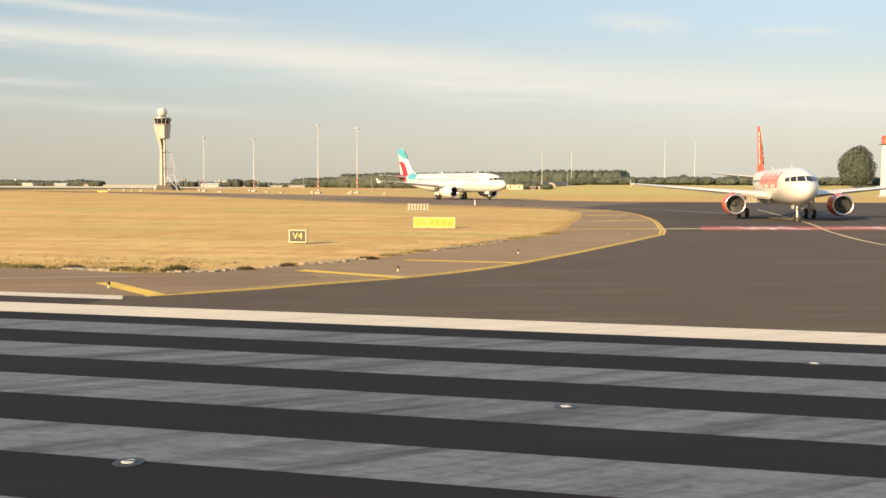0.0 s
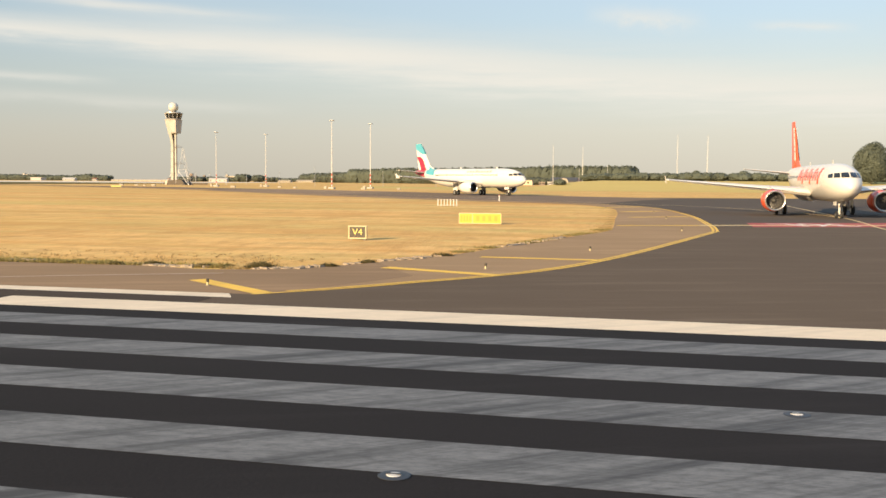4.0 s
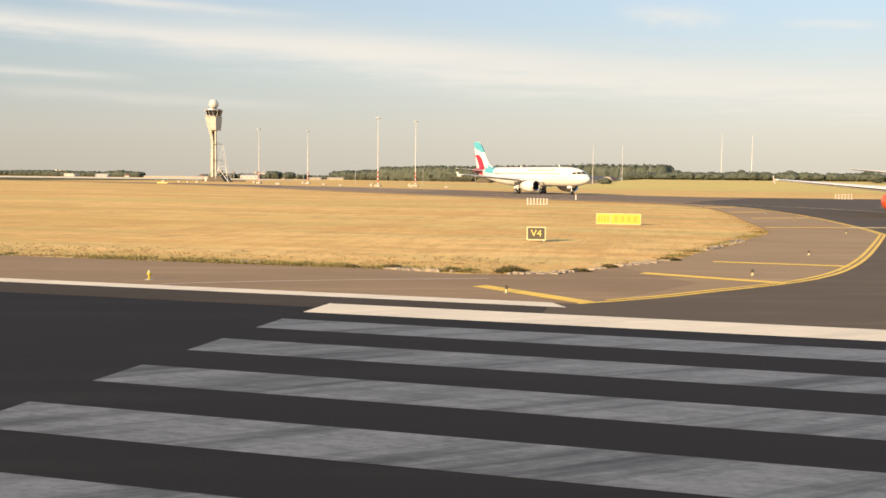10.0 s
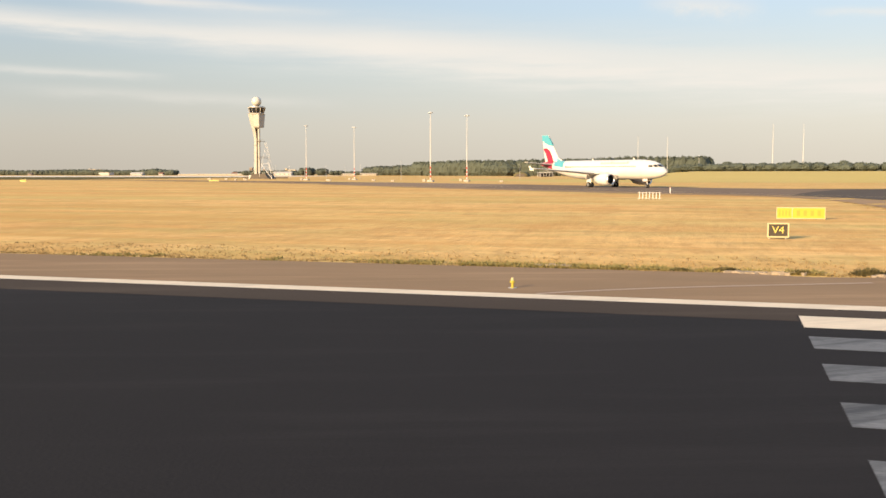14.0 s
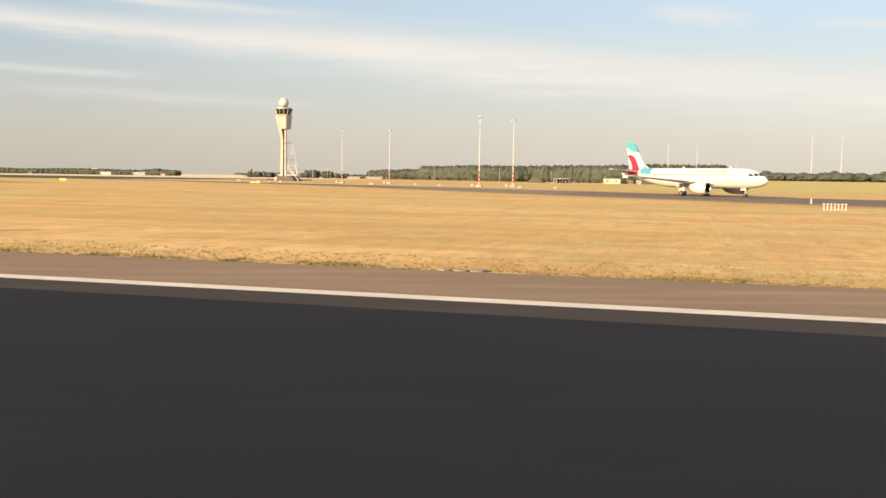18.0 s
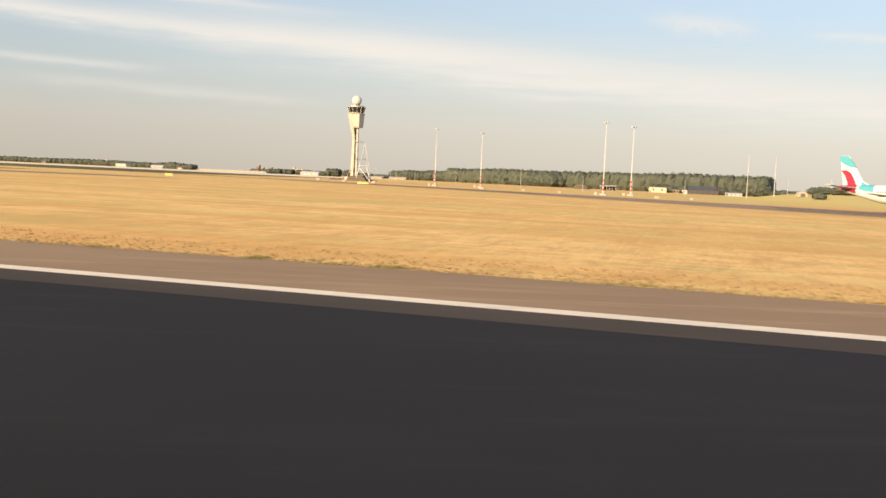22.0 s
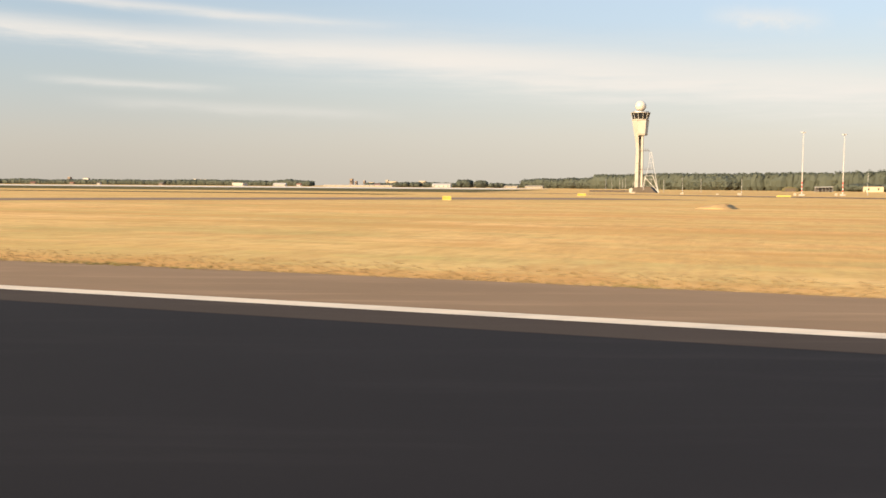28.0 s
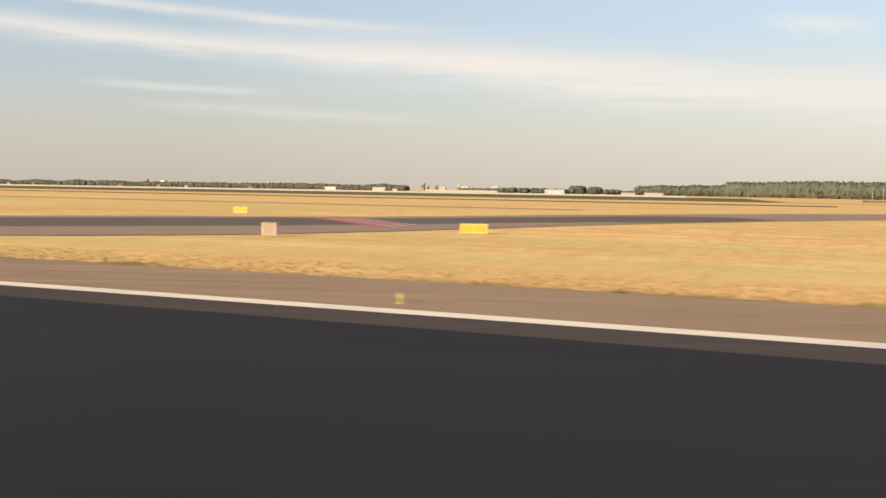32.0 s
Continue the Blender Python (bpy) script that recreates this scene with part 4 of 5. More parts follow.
        part("rim", lathe([(-0.12, 0.19), (0.12, 0.19)], 12, "y"), METAL, w)
        part("gear_door", one_box(-5.9, -4.6, dy * 1.6 - 0.02, dy * 1.6 + 0.02, 1.35, 1.95), PLANE_WHITE, t)
    lamp = part("landing_lamp", lathe([(-4.88, 0.11), (-4.82, 0.12), (-4.80, 0.02)], 12, "x"), METAL, t)
    lamp.matrix_basis = Matrix.Translation((0, 0, 1.45))
    for x in (-8.5, -20.5):
        part("blade_antenna", rings(bmesh.new(), [[(x, 0.02, 5.75), (x - 0.5, 0.02, 5.75), (x - 0.5, -0.02, 5.75), (x, -0.02, 5.75)], [(x - 0.25, 0.015, 6.2), (x - 0.5, 0.015, 6.2), (x - 0.5, -0.015, 6.2), (x - 0.25, -0.015, 6.2)]], 4), WING_GREY, t)
    for kind_, x0, x1, a0, a1, mat, lean in livery["bars"]:
        for side in (1, -1):
            skin(kind_, x0, x1, a0, a1, mat, side, 0.06 if kind_ == "tail_wrap" else 0.018, lean=lean, nx=5, na=6)
    return t


WHITE_FIN = [("fin_crest", [(-37.25, 11.72), (-35.25, 11.72), (-34.1, 10.3), (-33.45, 9.35), (-34.6, 9.3), (-36.0, 9.9), (-37.05, 10.5)], AQUA),
             ("fin_panel", [(-36.7, 8.7), (-35.5, 8.75), (-34.5, 8.2), (-33.8, 7.2), (-33.3, 6.2), (-32.9, 5.2), (-34.9, 5.2), (-35.2, 6.3), (-35.7, 7.4)], BURGUNDY),
             ("fin_root", [(-31.9, 6.45), (-30.1, 5.6), (-29.9, 5.3), (-31.95, 5.25)], AQUA)]
airliner("white_airliner", "white twin-engine airliner with burgundy and turquoise tail, taxiing", (-36.9, 222.0), -37.2,
         dict(engine=PLANE_WHITE, fin=PLANE_WHITE, stab=WING_GREY, tip=PLANE_WHITE, fin_shapes=WHITE_FIN,
              bars=[("title_bar", -8.8 - 0.92 * k, -9.45 - 0.92 * k, 34, 47 + (7 if k in (0, 5) else 0), TITLE_GREY, -0.15) for k in range(9)]
              + [("tail_wrap", -28.4, -31.8, 8, 84, AQUA, -0.6), ("tail_wrap", -32.6, -37.3, -30, 86, BURGUNDY, -0.1)]), 1.135)
ORANGE_SHAPES = []
for k in range(7):
    z = 6.6 + 0.62 * k
    x = -32.9 - 0.515 * (z - 6.6)
    tall = 0.5 if k % 3 else 0.6
    ORANGE_SHAPES.append(("fin_letter", [(x + 0.35, z), (x + 0.35 - 0.5 * tall, z + tall), (x - 0.55 - 0.5 * tall, z + tall), (x - 0.55, z)], PLANE_WHITE))
airliner("orange_airliner", "white airliner with orange tail and orange engines, waiting nose-on", (12.9, 92.6), -86.5,
         dict(engine=ORANGE, fin=ORANGE, stab=WING_GREY, tip=PLANE_WHITE, fin_shapes=ORANGE_SHAPES,
              bars=[("title_bar", -6.2 - 1.35 * k, -6.95 - 1.35 * k, 6 if k % 3 else -4, 36 if k % 2 else 48, ORANGE, -0.25) for k in range(9)]), 0.925, 3.7)


# ---- signs and lights on the field ----
def word(body, size, mat, m, parent):
    fc = bpy.data.curves.new("lettering", "FONT")
    fc.body, fc.size, fc.align_x, fc.align_y, fc.extrude = body, size, "CENTER", "CENTER", 0.004
    fc.materials.append(mat)
    ob = new("lettering", fc)
    ob.matrix_basis = m
    ob.parent = parent
    return ob


def location_sign(x, y):
    t = thing("taxiway_sign", "black taxiway sign with yellow letters and a yellow border", "sign", (x, y, -0.05), 4)
    w, h, z0 = 1.06, 0.75, 0.09
    part("case", one_box(-w / 2, w / 2, -0.08, 0.12, z0, z0 + h, bevel=0.015), SIGN_BACK, t)
    part("face", one_box(-w / 2 + 0.06, w / 2 - 0.06, -0.094, -0.078, z0 + 0.06, z0 + h - 0.06), SIGN_BLACK, t)
    for a in ((-w / 2, w / 2, z0, z0 + 0.065), (-w / 2, w / 2, z0 + h - 0.065, z0 + h), (-w / 2, -w / 2 + 0.065, z0 + 0.066, z0 + h - 0.066), (w / 2 - 0.065, w / 2, z0 + 0.066, z0 + h - 0.066)):
        part("border", one_box(a[0], a[1], -0.105, -0.082, a[2], a[3]), SIGN_CREAM, t)
    word("V4", 0.52, SIGN_LETTER, pose(0.0, -0.10, z0 + h / 2, 90, 0, 0) @ Matrix.Diagonal((1.05, 1, 1, 1)), t)
    for dx in (-0.4, 0.4):
        part("leg", tube((dx, 0.02, 0), (dx, 0.02, z0), 0.035, sides=8), STEEL, t)
    return t


location_sign(-20.6, 50.0)


def yellow_board(x, y, w, h, panels, turn=0.0, z0=0.06):
    t = thing("direction_board", "long bright yellow airfield direction board", "sign", (x, y, -0.05), turn, "yellow boards")
    part("case", one_box(-w / 2, w / 2, -0.05, 0.16, z0, z0 + h, bevel=0.015), SIGN_BACK, t)
    xs = -w / 2
    for k, share in enumerate(panels):
        pw = w * share
        plate = part("panel", one_box(xs + 0.03, xs + pw - 0.03, -0.066, -0.048, z0 + 0.05, z0 + h - 0.05), SIGN_YELLOW, t)
        if pw > 0.4:
            for j in range(4):
                xb = xs + pw * (0.14 + 0.21 * j)
                part("text_bar", one_box(xb, xb + 0.10 * pw, -0.074, -0.0665, z0 + 0.26 * h, z0 + 0.74 * h), OLIVE, plate)
        xs += pw
    for a in ((-w / 2 - 0.02, w / 2 + 0.02, z0 + h - 0.045, z0 + h + 0.02), (-w / 2 - 0.02, w / 2 + 0.02, z0 - 0.02, z0 + 0.045), (-w / 2 - 0.02, -w / 2 + 0.028, z0 + 0.047, z0 + h - 0.047), (w / 2 - 0.028, w / 2 + 0.02, z0 + 0.047, z0 + h - 0.047)):
        part("rim", one_box(a[0], a[1], -0.08, -0.052, a[2], a[3]), SIGN_CREAM, t)
    for k in range(3):
        part("leg", tube((-w / 2 + w * (k + 0.5) / 3, 0.05, 0), (-w / 2 + w * (k + 0.5) / 3, 0.05, z0), 0.04, sides=8), STEEL, t)
    return t


yellow_board(-18.0, 72.6, 3.35, 0.82, (0.32, 0.68), 4)
yellow_board(-404.2, 69.3, 2.1, 0.72, (0.5, 0.5), 20)
yellow_board(-314.0, 205.0, 2.0, 0.95, (0.5, 0.5), 12, 0.1)
yellow_board(-310.2, 335.0, 3.0, 0.9, (0.4, 0.3, 0.3), 8, 0.1)
yellow_board(-448.3, 101.6, 1.7, 0.75, (0.4, 0.6), 18)
yellow_board(-243.0, 376.0, 5.0, 0.6, (0.5, 0.5), 0, 0.1)


def ribbed_back(x, y, w, h, ribs, turn):
    """The back of a sign: an open case with upright ribs."""
    t = thing("sign_back", "pale grey back of an airfield sign with upright ribs", "sign", (x, y, -0.05), turn, "sign backs")
    if w < 2.5:
        part("plate", one_box(-w / 2, w / 2, 0.02, 0.16, 0.10, 0.10 + h, bevel=0.012), SIGN_BACK, t)
    else:
        for z in (0.14, h):
            part("rail", one_box(-w / 2, w / 2, 0.02, 0.07, z, z + 0.06), SIGN_BACK, t)
    for k in range(ribs):
        xr = -w / 2 + w * (k + 0.5) / ribs
        part("rib", one_box(xr - 0.055, xr + 0.055, -0.05, 0.018, 0.08, 0.12 + h, bevel=0.008), SIGN_BACK if w < 2.5 else MAST_WHITE, t)
        part("leg", tube((xr, 0.06, 0), (xr, 0.06, 0.12), 0.03, sides=6), STEEL, t)
    return t


ribbed_back(-86.2, 42.4, 1.5, 0.86, 4, 86)
ribbed_back(-413.9, 55.6, 1.05, 0.86, 4, 25)
ribbed_back(-33.0, 125.0, 3.0, 0.85, 7, 6)
ribbed_back(17.4, 215.0, 3.8, 1.1, 6, 0)


def edge_light(x, y):
    t = thing("runway_edge_light", "small yellow raised runway edge light", "light", (x, y, -0.004), 0, "runway edge lights")
    part("stem", lathe([(0, 0.07), (0.02, 0.07), (0.03, 0.032), (0.15, 0.036)], 12), SIGN_YELLOW, t)
    part("collar", lathe([(0.15, 0.04), (0.16, 0.078), (0.20, 0.080), (0.215, 0.05)], 14), SIGN_YELLOW, t)
    part("lens", lathe([(0.215, 0.044), (0.27, 0.046), (0.30, 0.03), (0.31, 0.01)], 12), SIGN_CREAM, t)
    part("base_plate", lathe([(-0.004, 0.13), (0.012, 0.13)], 14), STEEL, t)
    return t


first = edge_light(-29.04, 25.29)
for k in range(1, 12):
    copy_thing(first, pose(-29.04 - 51.507 * k, 25.29, -0.004))


def taxi_stub(x, y):
    t = thing("taxiway_edge_marker", "short yellow post with a black top on the pavement", "marker post", (x, y, -0.004), 0, "taxiway edge markers")
    part("stem", lathe([(0, 0.04), (0.11, 0.035)], 10), SIGN_CREAM, t)
    part("cap", lathe([(0.11, 0.048), (0.20, 0.048), (0.22, 0.02)], 10), SIGN_BLACK, t)
    part("base_plate", lathe([(-0.002, 0.10), (0.008, 0.10)], 12), GREY_CONCRETE, t)
    return t


stub = taxi_stub(-17.45, 25.8)
for x, y in ((-10.1, 34.1), (-7.05, 45.2), (-2.5, 66.6), (-3.7, 89.4), (-5.1, 106.4), (-11.5, 122)):
    copy_thing(stub, pose(x, y, -0.004))


def inset_light(x, y):
    t = thing("inset_light", "flat round steel light set into the runway", "light", (x, y, 0.0), 0, "inset pavement lights")
    part("ring", lathe([(0.007, 0.19), (0.014, 0.18), (0.018, 0.10)], 18), DARK, t)
    part("dome", lathe([(0.012, 0.10), (0.026, 0.08), (0.030, 0.02)], 14), MAST_WHITE, t)
    part("slot", one_box(-0.09, 0.09, -0.02, 0.02, 0.024, 0.034), DARK, t)
    return t


lamp0 = inset_light(-1.4, 12.7)
for x, y in ((-6.2, 8.5), (2.8, 17.4), (6.2, 22.6), (-11.2, 4.8), (9.2, 28.4)):
    copy_thing(lamp0, pose(x, y, 0.0))


cover = thing("drain_cover", "pale flat concrete drain cover in the shoulder", "cover", (-309.1, 24.85, -0.004), 0)
part("frame", one_box(-0.3, 0.3, -0.22, 0.22, 0, 0.02, bevel=0.008), SOIL, cover)
part("lid", one_box(-0.26, 0.26, -0.18, 0.18, 0.021, 0.032, bevel=0.006), GREY_CONCRETE, cover)
post = thing("marker_post", "short pale marker post in the grass", "post", (-32.6, 163.0, -0.05), 0)
part("shaft", one_box(-0.09, 0.09, -0.09, 0.09, 0, 1.0, bevel=0.02), MAST_WHITE, post)
part("cap", one_box(-0.11, 0.11, -0.11, 0.11, 1.003, 1.08, bevel=0.02), MAST_RED, post)
# broken concrete slabs and drain covers along the grass line
def edge_slab(x, y, w, d, turn, seed):
    rnd = random.Random(seed)
    t = thing("concrete_slab", "weathered broken concrete slab lying in the grass edge", "slab", (x, y, -0.05), turn, "edge slabs")
    n = 9
    for k in range(3):
        cx = -w / 2 + w * (k + 0.5) / 3
        low, top = [], []
        for i in range(n):
            a = 2 * math.pi * i / n
            r = rnd.uniform(0.82, 1.0)
            px, py = cx + r * w / 6.2 * math.cos(a), r * d / 2 * math.sin(a)
            low.append((px, py, 0.0))
            top.append((px * 0.98, py * 0.96, rnd.uniform(0.06, 0.10)))
        part("slab_piece", rings(bmesh.new(), [low, top], n), GREY_CONCRETE, t)
    return t


for i, (x, y, w, d, a) in enumerate(((-17.4, 32.0, 1.5, 0.6, 20), (-15.7, 34.7, 0.8, 0.5, 50), (-14.4, 37.2, 1.7, 0.6, 52), (-11.2, 48.3, 0.5, 1.8, -22), (-9.9, 55.2, 0.6, 2.6, -14),
                                     (-29.2, 32.4, 1.3, 0.6, 0), (-21.85, 31.75, 1.9, 0.5, 6), (-55.3, 31.6, 1.9, 0.8, 3), (-158.6, 32.6, 2.4, 1.0, 0), (-205, 32.2, 2.0, 0.8, 0), (-300, 32.0, 2.0, 0.8, 0), (-366, 31.9, 2.2, 0.8, 0))):
    edge_slab(x, y, w, d, a, 40 + i)


def rubble(name, label, line, count, spread, seed):
    """Loose broken stones and crumbs of concrete along a line."""
    r = np.random.default_rng(seed)
    pts = np.array(line)
    quads = []
    for _ in range(count):
        i = r.integers(0, len(pts) - 1)
        c = pts[i] + (pts[i + 1] - pts[i]) * r.uniform() + r.normal(0, spread, 2)
        w, h, a = r.uniform(0.05, 0.20), r.uniform(0.02, 0.06), r.uniform(0, math.pi)
        ca, sa = math.cos(a), math.sin(a)
        low = [np.array([c[0] + ca * u - sa * v, c[1] + sa * u + ca * v, -0.05]) for u, v in ((-w, -w * 0.6), (w, -w * 0.5), (w * 0.8, w * 0.6), (-w * 0.9, w * 0.5))]
        top = [p * [1, 1, 0] + [0, 0, h * r.uniform(0.6, 1.2)] - np.array([(p[0] - c[0]) * 0.25, (p[1] - c[1]) * 0.25, 0.0]) for p in low]
        quads.append(np.array(top))
        for k in range(4):
            quads.append(np.array([low[k], low[(k + 1) % 4], top[(k + 1) % 4], top[k]]))
    return clump_mesh(name, np.stack(quads), GREY_CONCRETE, "stuff", label, "rubble")


# ---- vegetation ----
def clump_mesh(name, quads, material, kind="stuff", label="", category=""):
    v = np.asarray(quads, dtype=float).reshape(-1, 3)
    f = np.arange(len(v)).reshape(-1, quads.shape[1])
    me = bpy.data.meshes.new(name)
    me.from_pydata(v.tolist(), [], f.tolist())
    me.materials.append(material)
    ob = new(name, me)
    return tagged(ob, label, category, "", kind) if label else ob


rng = np.random.default_rng(5)
for k, line in enumerate(([(-22.9, 31.7), (-20.6, 31.9)], [(-18.4, 31.5), (-16.4, 33.1)], [(-15.1, 36.2), (-13.0, 40.2)], [(-11.8, 46.2), (-9.6, 55.4)], [(-29.8, 32.2), (-28.4, 32.3)])):
    rubble("rubble", "weathered broken concrete crumbs along the grass edge", line, (40, 36, 46, 40, 16)[k], 0.14, 3 + k)


def leaf_quads(centres, size, out=None):
    """Small leaf clumps at the given centres, turned at random, or roughly outwards where a way out is given."""
    n = len(centres)
    a = rng.normal(size=(n, 3))
    if out is not None:
        face = out + 0.38 * rng.normal(size=(n, 3))
        a = np.cross(face, a)
        b = np.cross(face, a)
    else:
        b = np.cross(a, rng.normal(size=(n, 3)))
    a /= np.linalg.norm(a, axis=1, keepdims=True)
    b /= np.linalg.norm(b, axis=1, keepdims=True)
    s = (size * rng.uniform(0.6, 1.4, n))[:, None]
    return np.stack([centres - a * s, centres - b * s * 0.7, centres + a * s, centres + b * s * 0.7], 1)


def crown_points(n, r, h, z0, lobes=6, full=False):
    """Points on an uneven crown of overlapping lobes, and the ways out of it."""
    out, ways = [], []
    for k in range(lobes):
        a = 2 * math.pi * k * 0.618 + rng.uniform(-0.4, 0.4)
        u = (k + 0.5) / lobes
        rad = r * (0.55 if full else 0.42) * math.sqrt(max(0.05, 1 - abs(2 * u - 0.85) ** 2))
        c = np.array([rad * math.cos(a), rad * math.sin(a), z0 + h * (0.20 + 0.60 * u)])
        lr = np.array([r * rng.uniform(0.42, 0.58)] * 2 + [h * rng.uniform(0.17, 0.24)])
        p = rng.normal(size=(n // lobes, 3))
        p /= np.linalg.norm(p, axis=1, keepdims=True)
        q = c + p * rng.uniform(0.72, 1.0, (len(p), 1)) * lr
        way = p + 0.9 * (q - np.array([0, 0, z0 + h * 0.42])) / np.array([r, r, h * 0.5])
        out.append(q)
        ways.append(way / np.linalg.norm(way, axis=1, keepdims=True))
    return np.concatenate(out), np.concatenate(ways)


def core_quads(x, y, r, z0, z1):
    """The dense inside of one crown: a lumpy closed barrel."""
    n, rows = 7, []
    for u, k in ((0.0, 0.35), (0.25, 0.9), (0.6, 1.0), (0.85, 0.7), (1.0, 0.12)):
        a = np.arange(n) * 2 * math.pi / n + rng.uniform(0, 1)
        rr = r * k * rng.uniform(0.75, 1.2, n)
        rows.append(np.stack([x + rr * np.cos(a), y + rr * np.sin(a), z0 + (z1 - z0) * (u + rng.uniform(-0.05, 0.05, n))], 1))
    out = []
    for p, q in zip(rows, rows[1:]):
        out.append(np.stack([p, np.roll(p, -1, 0), np.roll(q, -1, 0), q], 1))
    return np.concatenate(out)


def tree(x, y, h, r, label, leaves=900, size=0.5, lobes=9):
    t = thing("tree", label, "tree", (x, y, lie(x, y) - 0.05), rng.uniform(0, 360))
    bm = tube((0, 0, 0), (0.1, 0, h * 0.35), 0.035 * h, 0.022 * h, 8)
    tube((0.1, 0, h * 0.33), (-0.1, 0.15, h * 0.75), 0.022 * h, 0.006 * h, 7, bm)
    part("trunk", bm, BARK, t)
    for k in range(5):
        a = 2 * math.pi * k / 5 + rng.uniform(0, 1)
        z = h * rng.uniform(0.25, 0.5)
        part("limb", tube((0.05, 0, z), (r * 0.6 * math.cos(a), r * 0.6 * math.sin(a), z + h * 0.25), 0.012 * h, 0.004 * h, 6), BARK, t)
    at, way = crown_points(leaves, r, h * 0.97, h * 0.02, lobes, True)
    ob = clump_mesh("crown", leaf_quads(at, size, way), LEAF, "")
    ob.parent = t
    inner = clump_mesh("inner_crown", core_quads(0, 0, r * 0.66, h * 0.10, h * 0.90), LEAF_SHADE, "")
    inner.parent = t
    return t


tree(86.3, 474.0, 20.2, 8.4, "large round dark green tree standing alone", 24000, 0.36, 24)
for x, y, h, r in ((68, 484, 5, 4.5), (100, 490, 4.5, 4), (9.5, 540, 6.0, 3.4), (73, 540, 6, 5), (35, 545, 6, 5), (-24, 545, 5.5, 5), (-65, 810, 10, 8), (-55.5, 455, 3.0, 3.4)):
    tree(x, y, h, r, "rounded dark green tree in a hedge", 1600, 0.45)


def wood(name, label, line, spacing, rows, h0, h1, depth, size, leaves, mat, trunks=True, keep=1.0):
    """A belt of trees as one mass: crowns of many clumps over thin trunks."""
    quads, poles, mass = [], [], []
    line = [Vector(p) for p in line]
    for a, b in zip(line, line[1:]):
        n = max(1, int((b - a).length / spacing))
        side = Vector((-(b - a).y, (b - a).x)).normalized()
        for i in range(n):
            for k in range(rows):
                if rng.random() > keep:
                    continue
                p = a.lerp(b, (i + rng.uniform(0, 1)) / n) + side * (k * depth + rng.uniform(-0.3, 0.3) * depth)
                h = (h0 + (h1 - h0) * (0.5 + 0.5 * noise.noise((p.x * 0.012, p.y * 0.012, 3.3)) + rng.uniform(-0.2, 0.2)))
                r = rng.uniform(*((0.7, 1.1) if trunks else (0.9, 1.6))) * spacing
                low = 0.12 if trunks else 0.02
                z = lie(p.x, p.y)
                c, way = crown_points(leaves, r, h * (1 - low), h * low, 7)
                quads.append(leaf_quads(c + np.array([p.x, p.y, z - 0.05]), size, way))
                mass.append(core_quads(p.x, p.y, r * (0.74 if k == 0 or not trunks else 0.95), z + (h * low * 1.6 if k == 0 else -0.4), z + h * 0.90))
                if trunks:
                    for s in (-1, 1):
                        w = 0.22
                        poles.append(np.array([[p.x - w, p.y + s * w, -0.05], [p.x + w, p.y - s * w, -0.05], [p.x + w * 0.6, p.y - s * w * 0.6, h * 0.6], [p.x - w * 0.6, p.y + s * w * 0.6, h * 0.6]]))
    ob = clump_mesh(name, np.concatenate(quads), mat, "stuff", label, "trees")
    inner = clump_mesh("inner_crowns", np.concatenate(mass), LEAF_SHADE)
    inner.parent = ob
    if poles:
        tp = clump_mesh("trunks", np.stack(poles), BARK)
        tp.parent = ob
    return ob


wood("wood", "long even belt of tall dark green trees with bare trunks", [(-38, 1117), (-195, 1266), (-374, 1402), (-540, 1599)], 8.5, 3, 23, 27, 9, 0.85, 560, LEAF)
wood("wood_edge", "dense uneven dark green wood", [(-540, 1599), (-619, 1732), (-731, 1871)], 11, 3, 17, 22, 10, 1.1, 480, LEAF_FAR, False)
wood("near_grove", "rounded dense grove before the wood", [(-314, 1322), (-402, 1435)], 12, 2, 18, 23, 10, 1.0, 640, LEAF, False)
wood("tree_group", "two rounded clumps of trees on the horizon", [(-868, 1787), (-841, 1787)], 8, 2, 15, 19, 8, 0.95, 520, LEAF_FAR, False)
wood("tree_group", "rounded clump of trees on the horizon", [(-824, 1783), (-804, 1783)], 9, 2, 14, 17, 8, 0.95, 520, LEAF_FAR, False)
wood("tree_group", "low rounded clump of trees on the horizon", [(-795, 1783), (-768, 1783)], 8, 2, 9, 12, 7, 0.9, 420, LEAF_FAR, False)
wood("far_trees", "low trees beside the long greenhouse", [(-1033, 1850), (-974, 1850)], 9, 2, 9, 13, 8, 0.9, 260, LEAF_FAR, False)
wood("hedge", "low dark hedge of shrubs along the field edge", [(-52, 538), (-40, 535), (29, 528), (168, 520), (427, 510)], 4, 2, 3.2, 5.4, 4, 0.5, 300, LEAF, False)
wood("far_trees", "low distant belt of trees on the horizon", [(-878, 1835), (-977, 1876)], 9, 2, 9, 14, 10, 0.9, 260, LEAF_FAR, False)
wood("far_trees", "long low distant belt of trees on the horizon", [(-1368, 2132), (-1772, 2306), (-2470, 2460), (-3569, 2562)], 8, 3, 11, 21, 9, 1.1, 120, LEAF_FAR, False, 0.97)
wood("far_trees", "low trees beyond the long greenhouse", [(-1309, 2300), (-1191, 2300)], 9, 2, 9, 13, 8, 1.0, 160, LEAF_FAR, False)
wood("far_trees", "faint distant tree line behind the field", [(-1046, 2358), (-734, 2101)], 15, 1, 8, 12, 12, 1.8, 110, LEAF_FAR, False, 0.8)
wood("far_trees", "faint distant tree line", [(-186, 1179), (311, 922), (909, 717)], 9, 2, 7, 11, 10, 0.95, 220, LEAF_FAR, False)


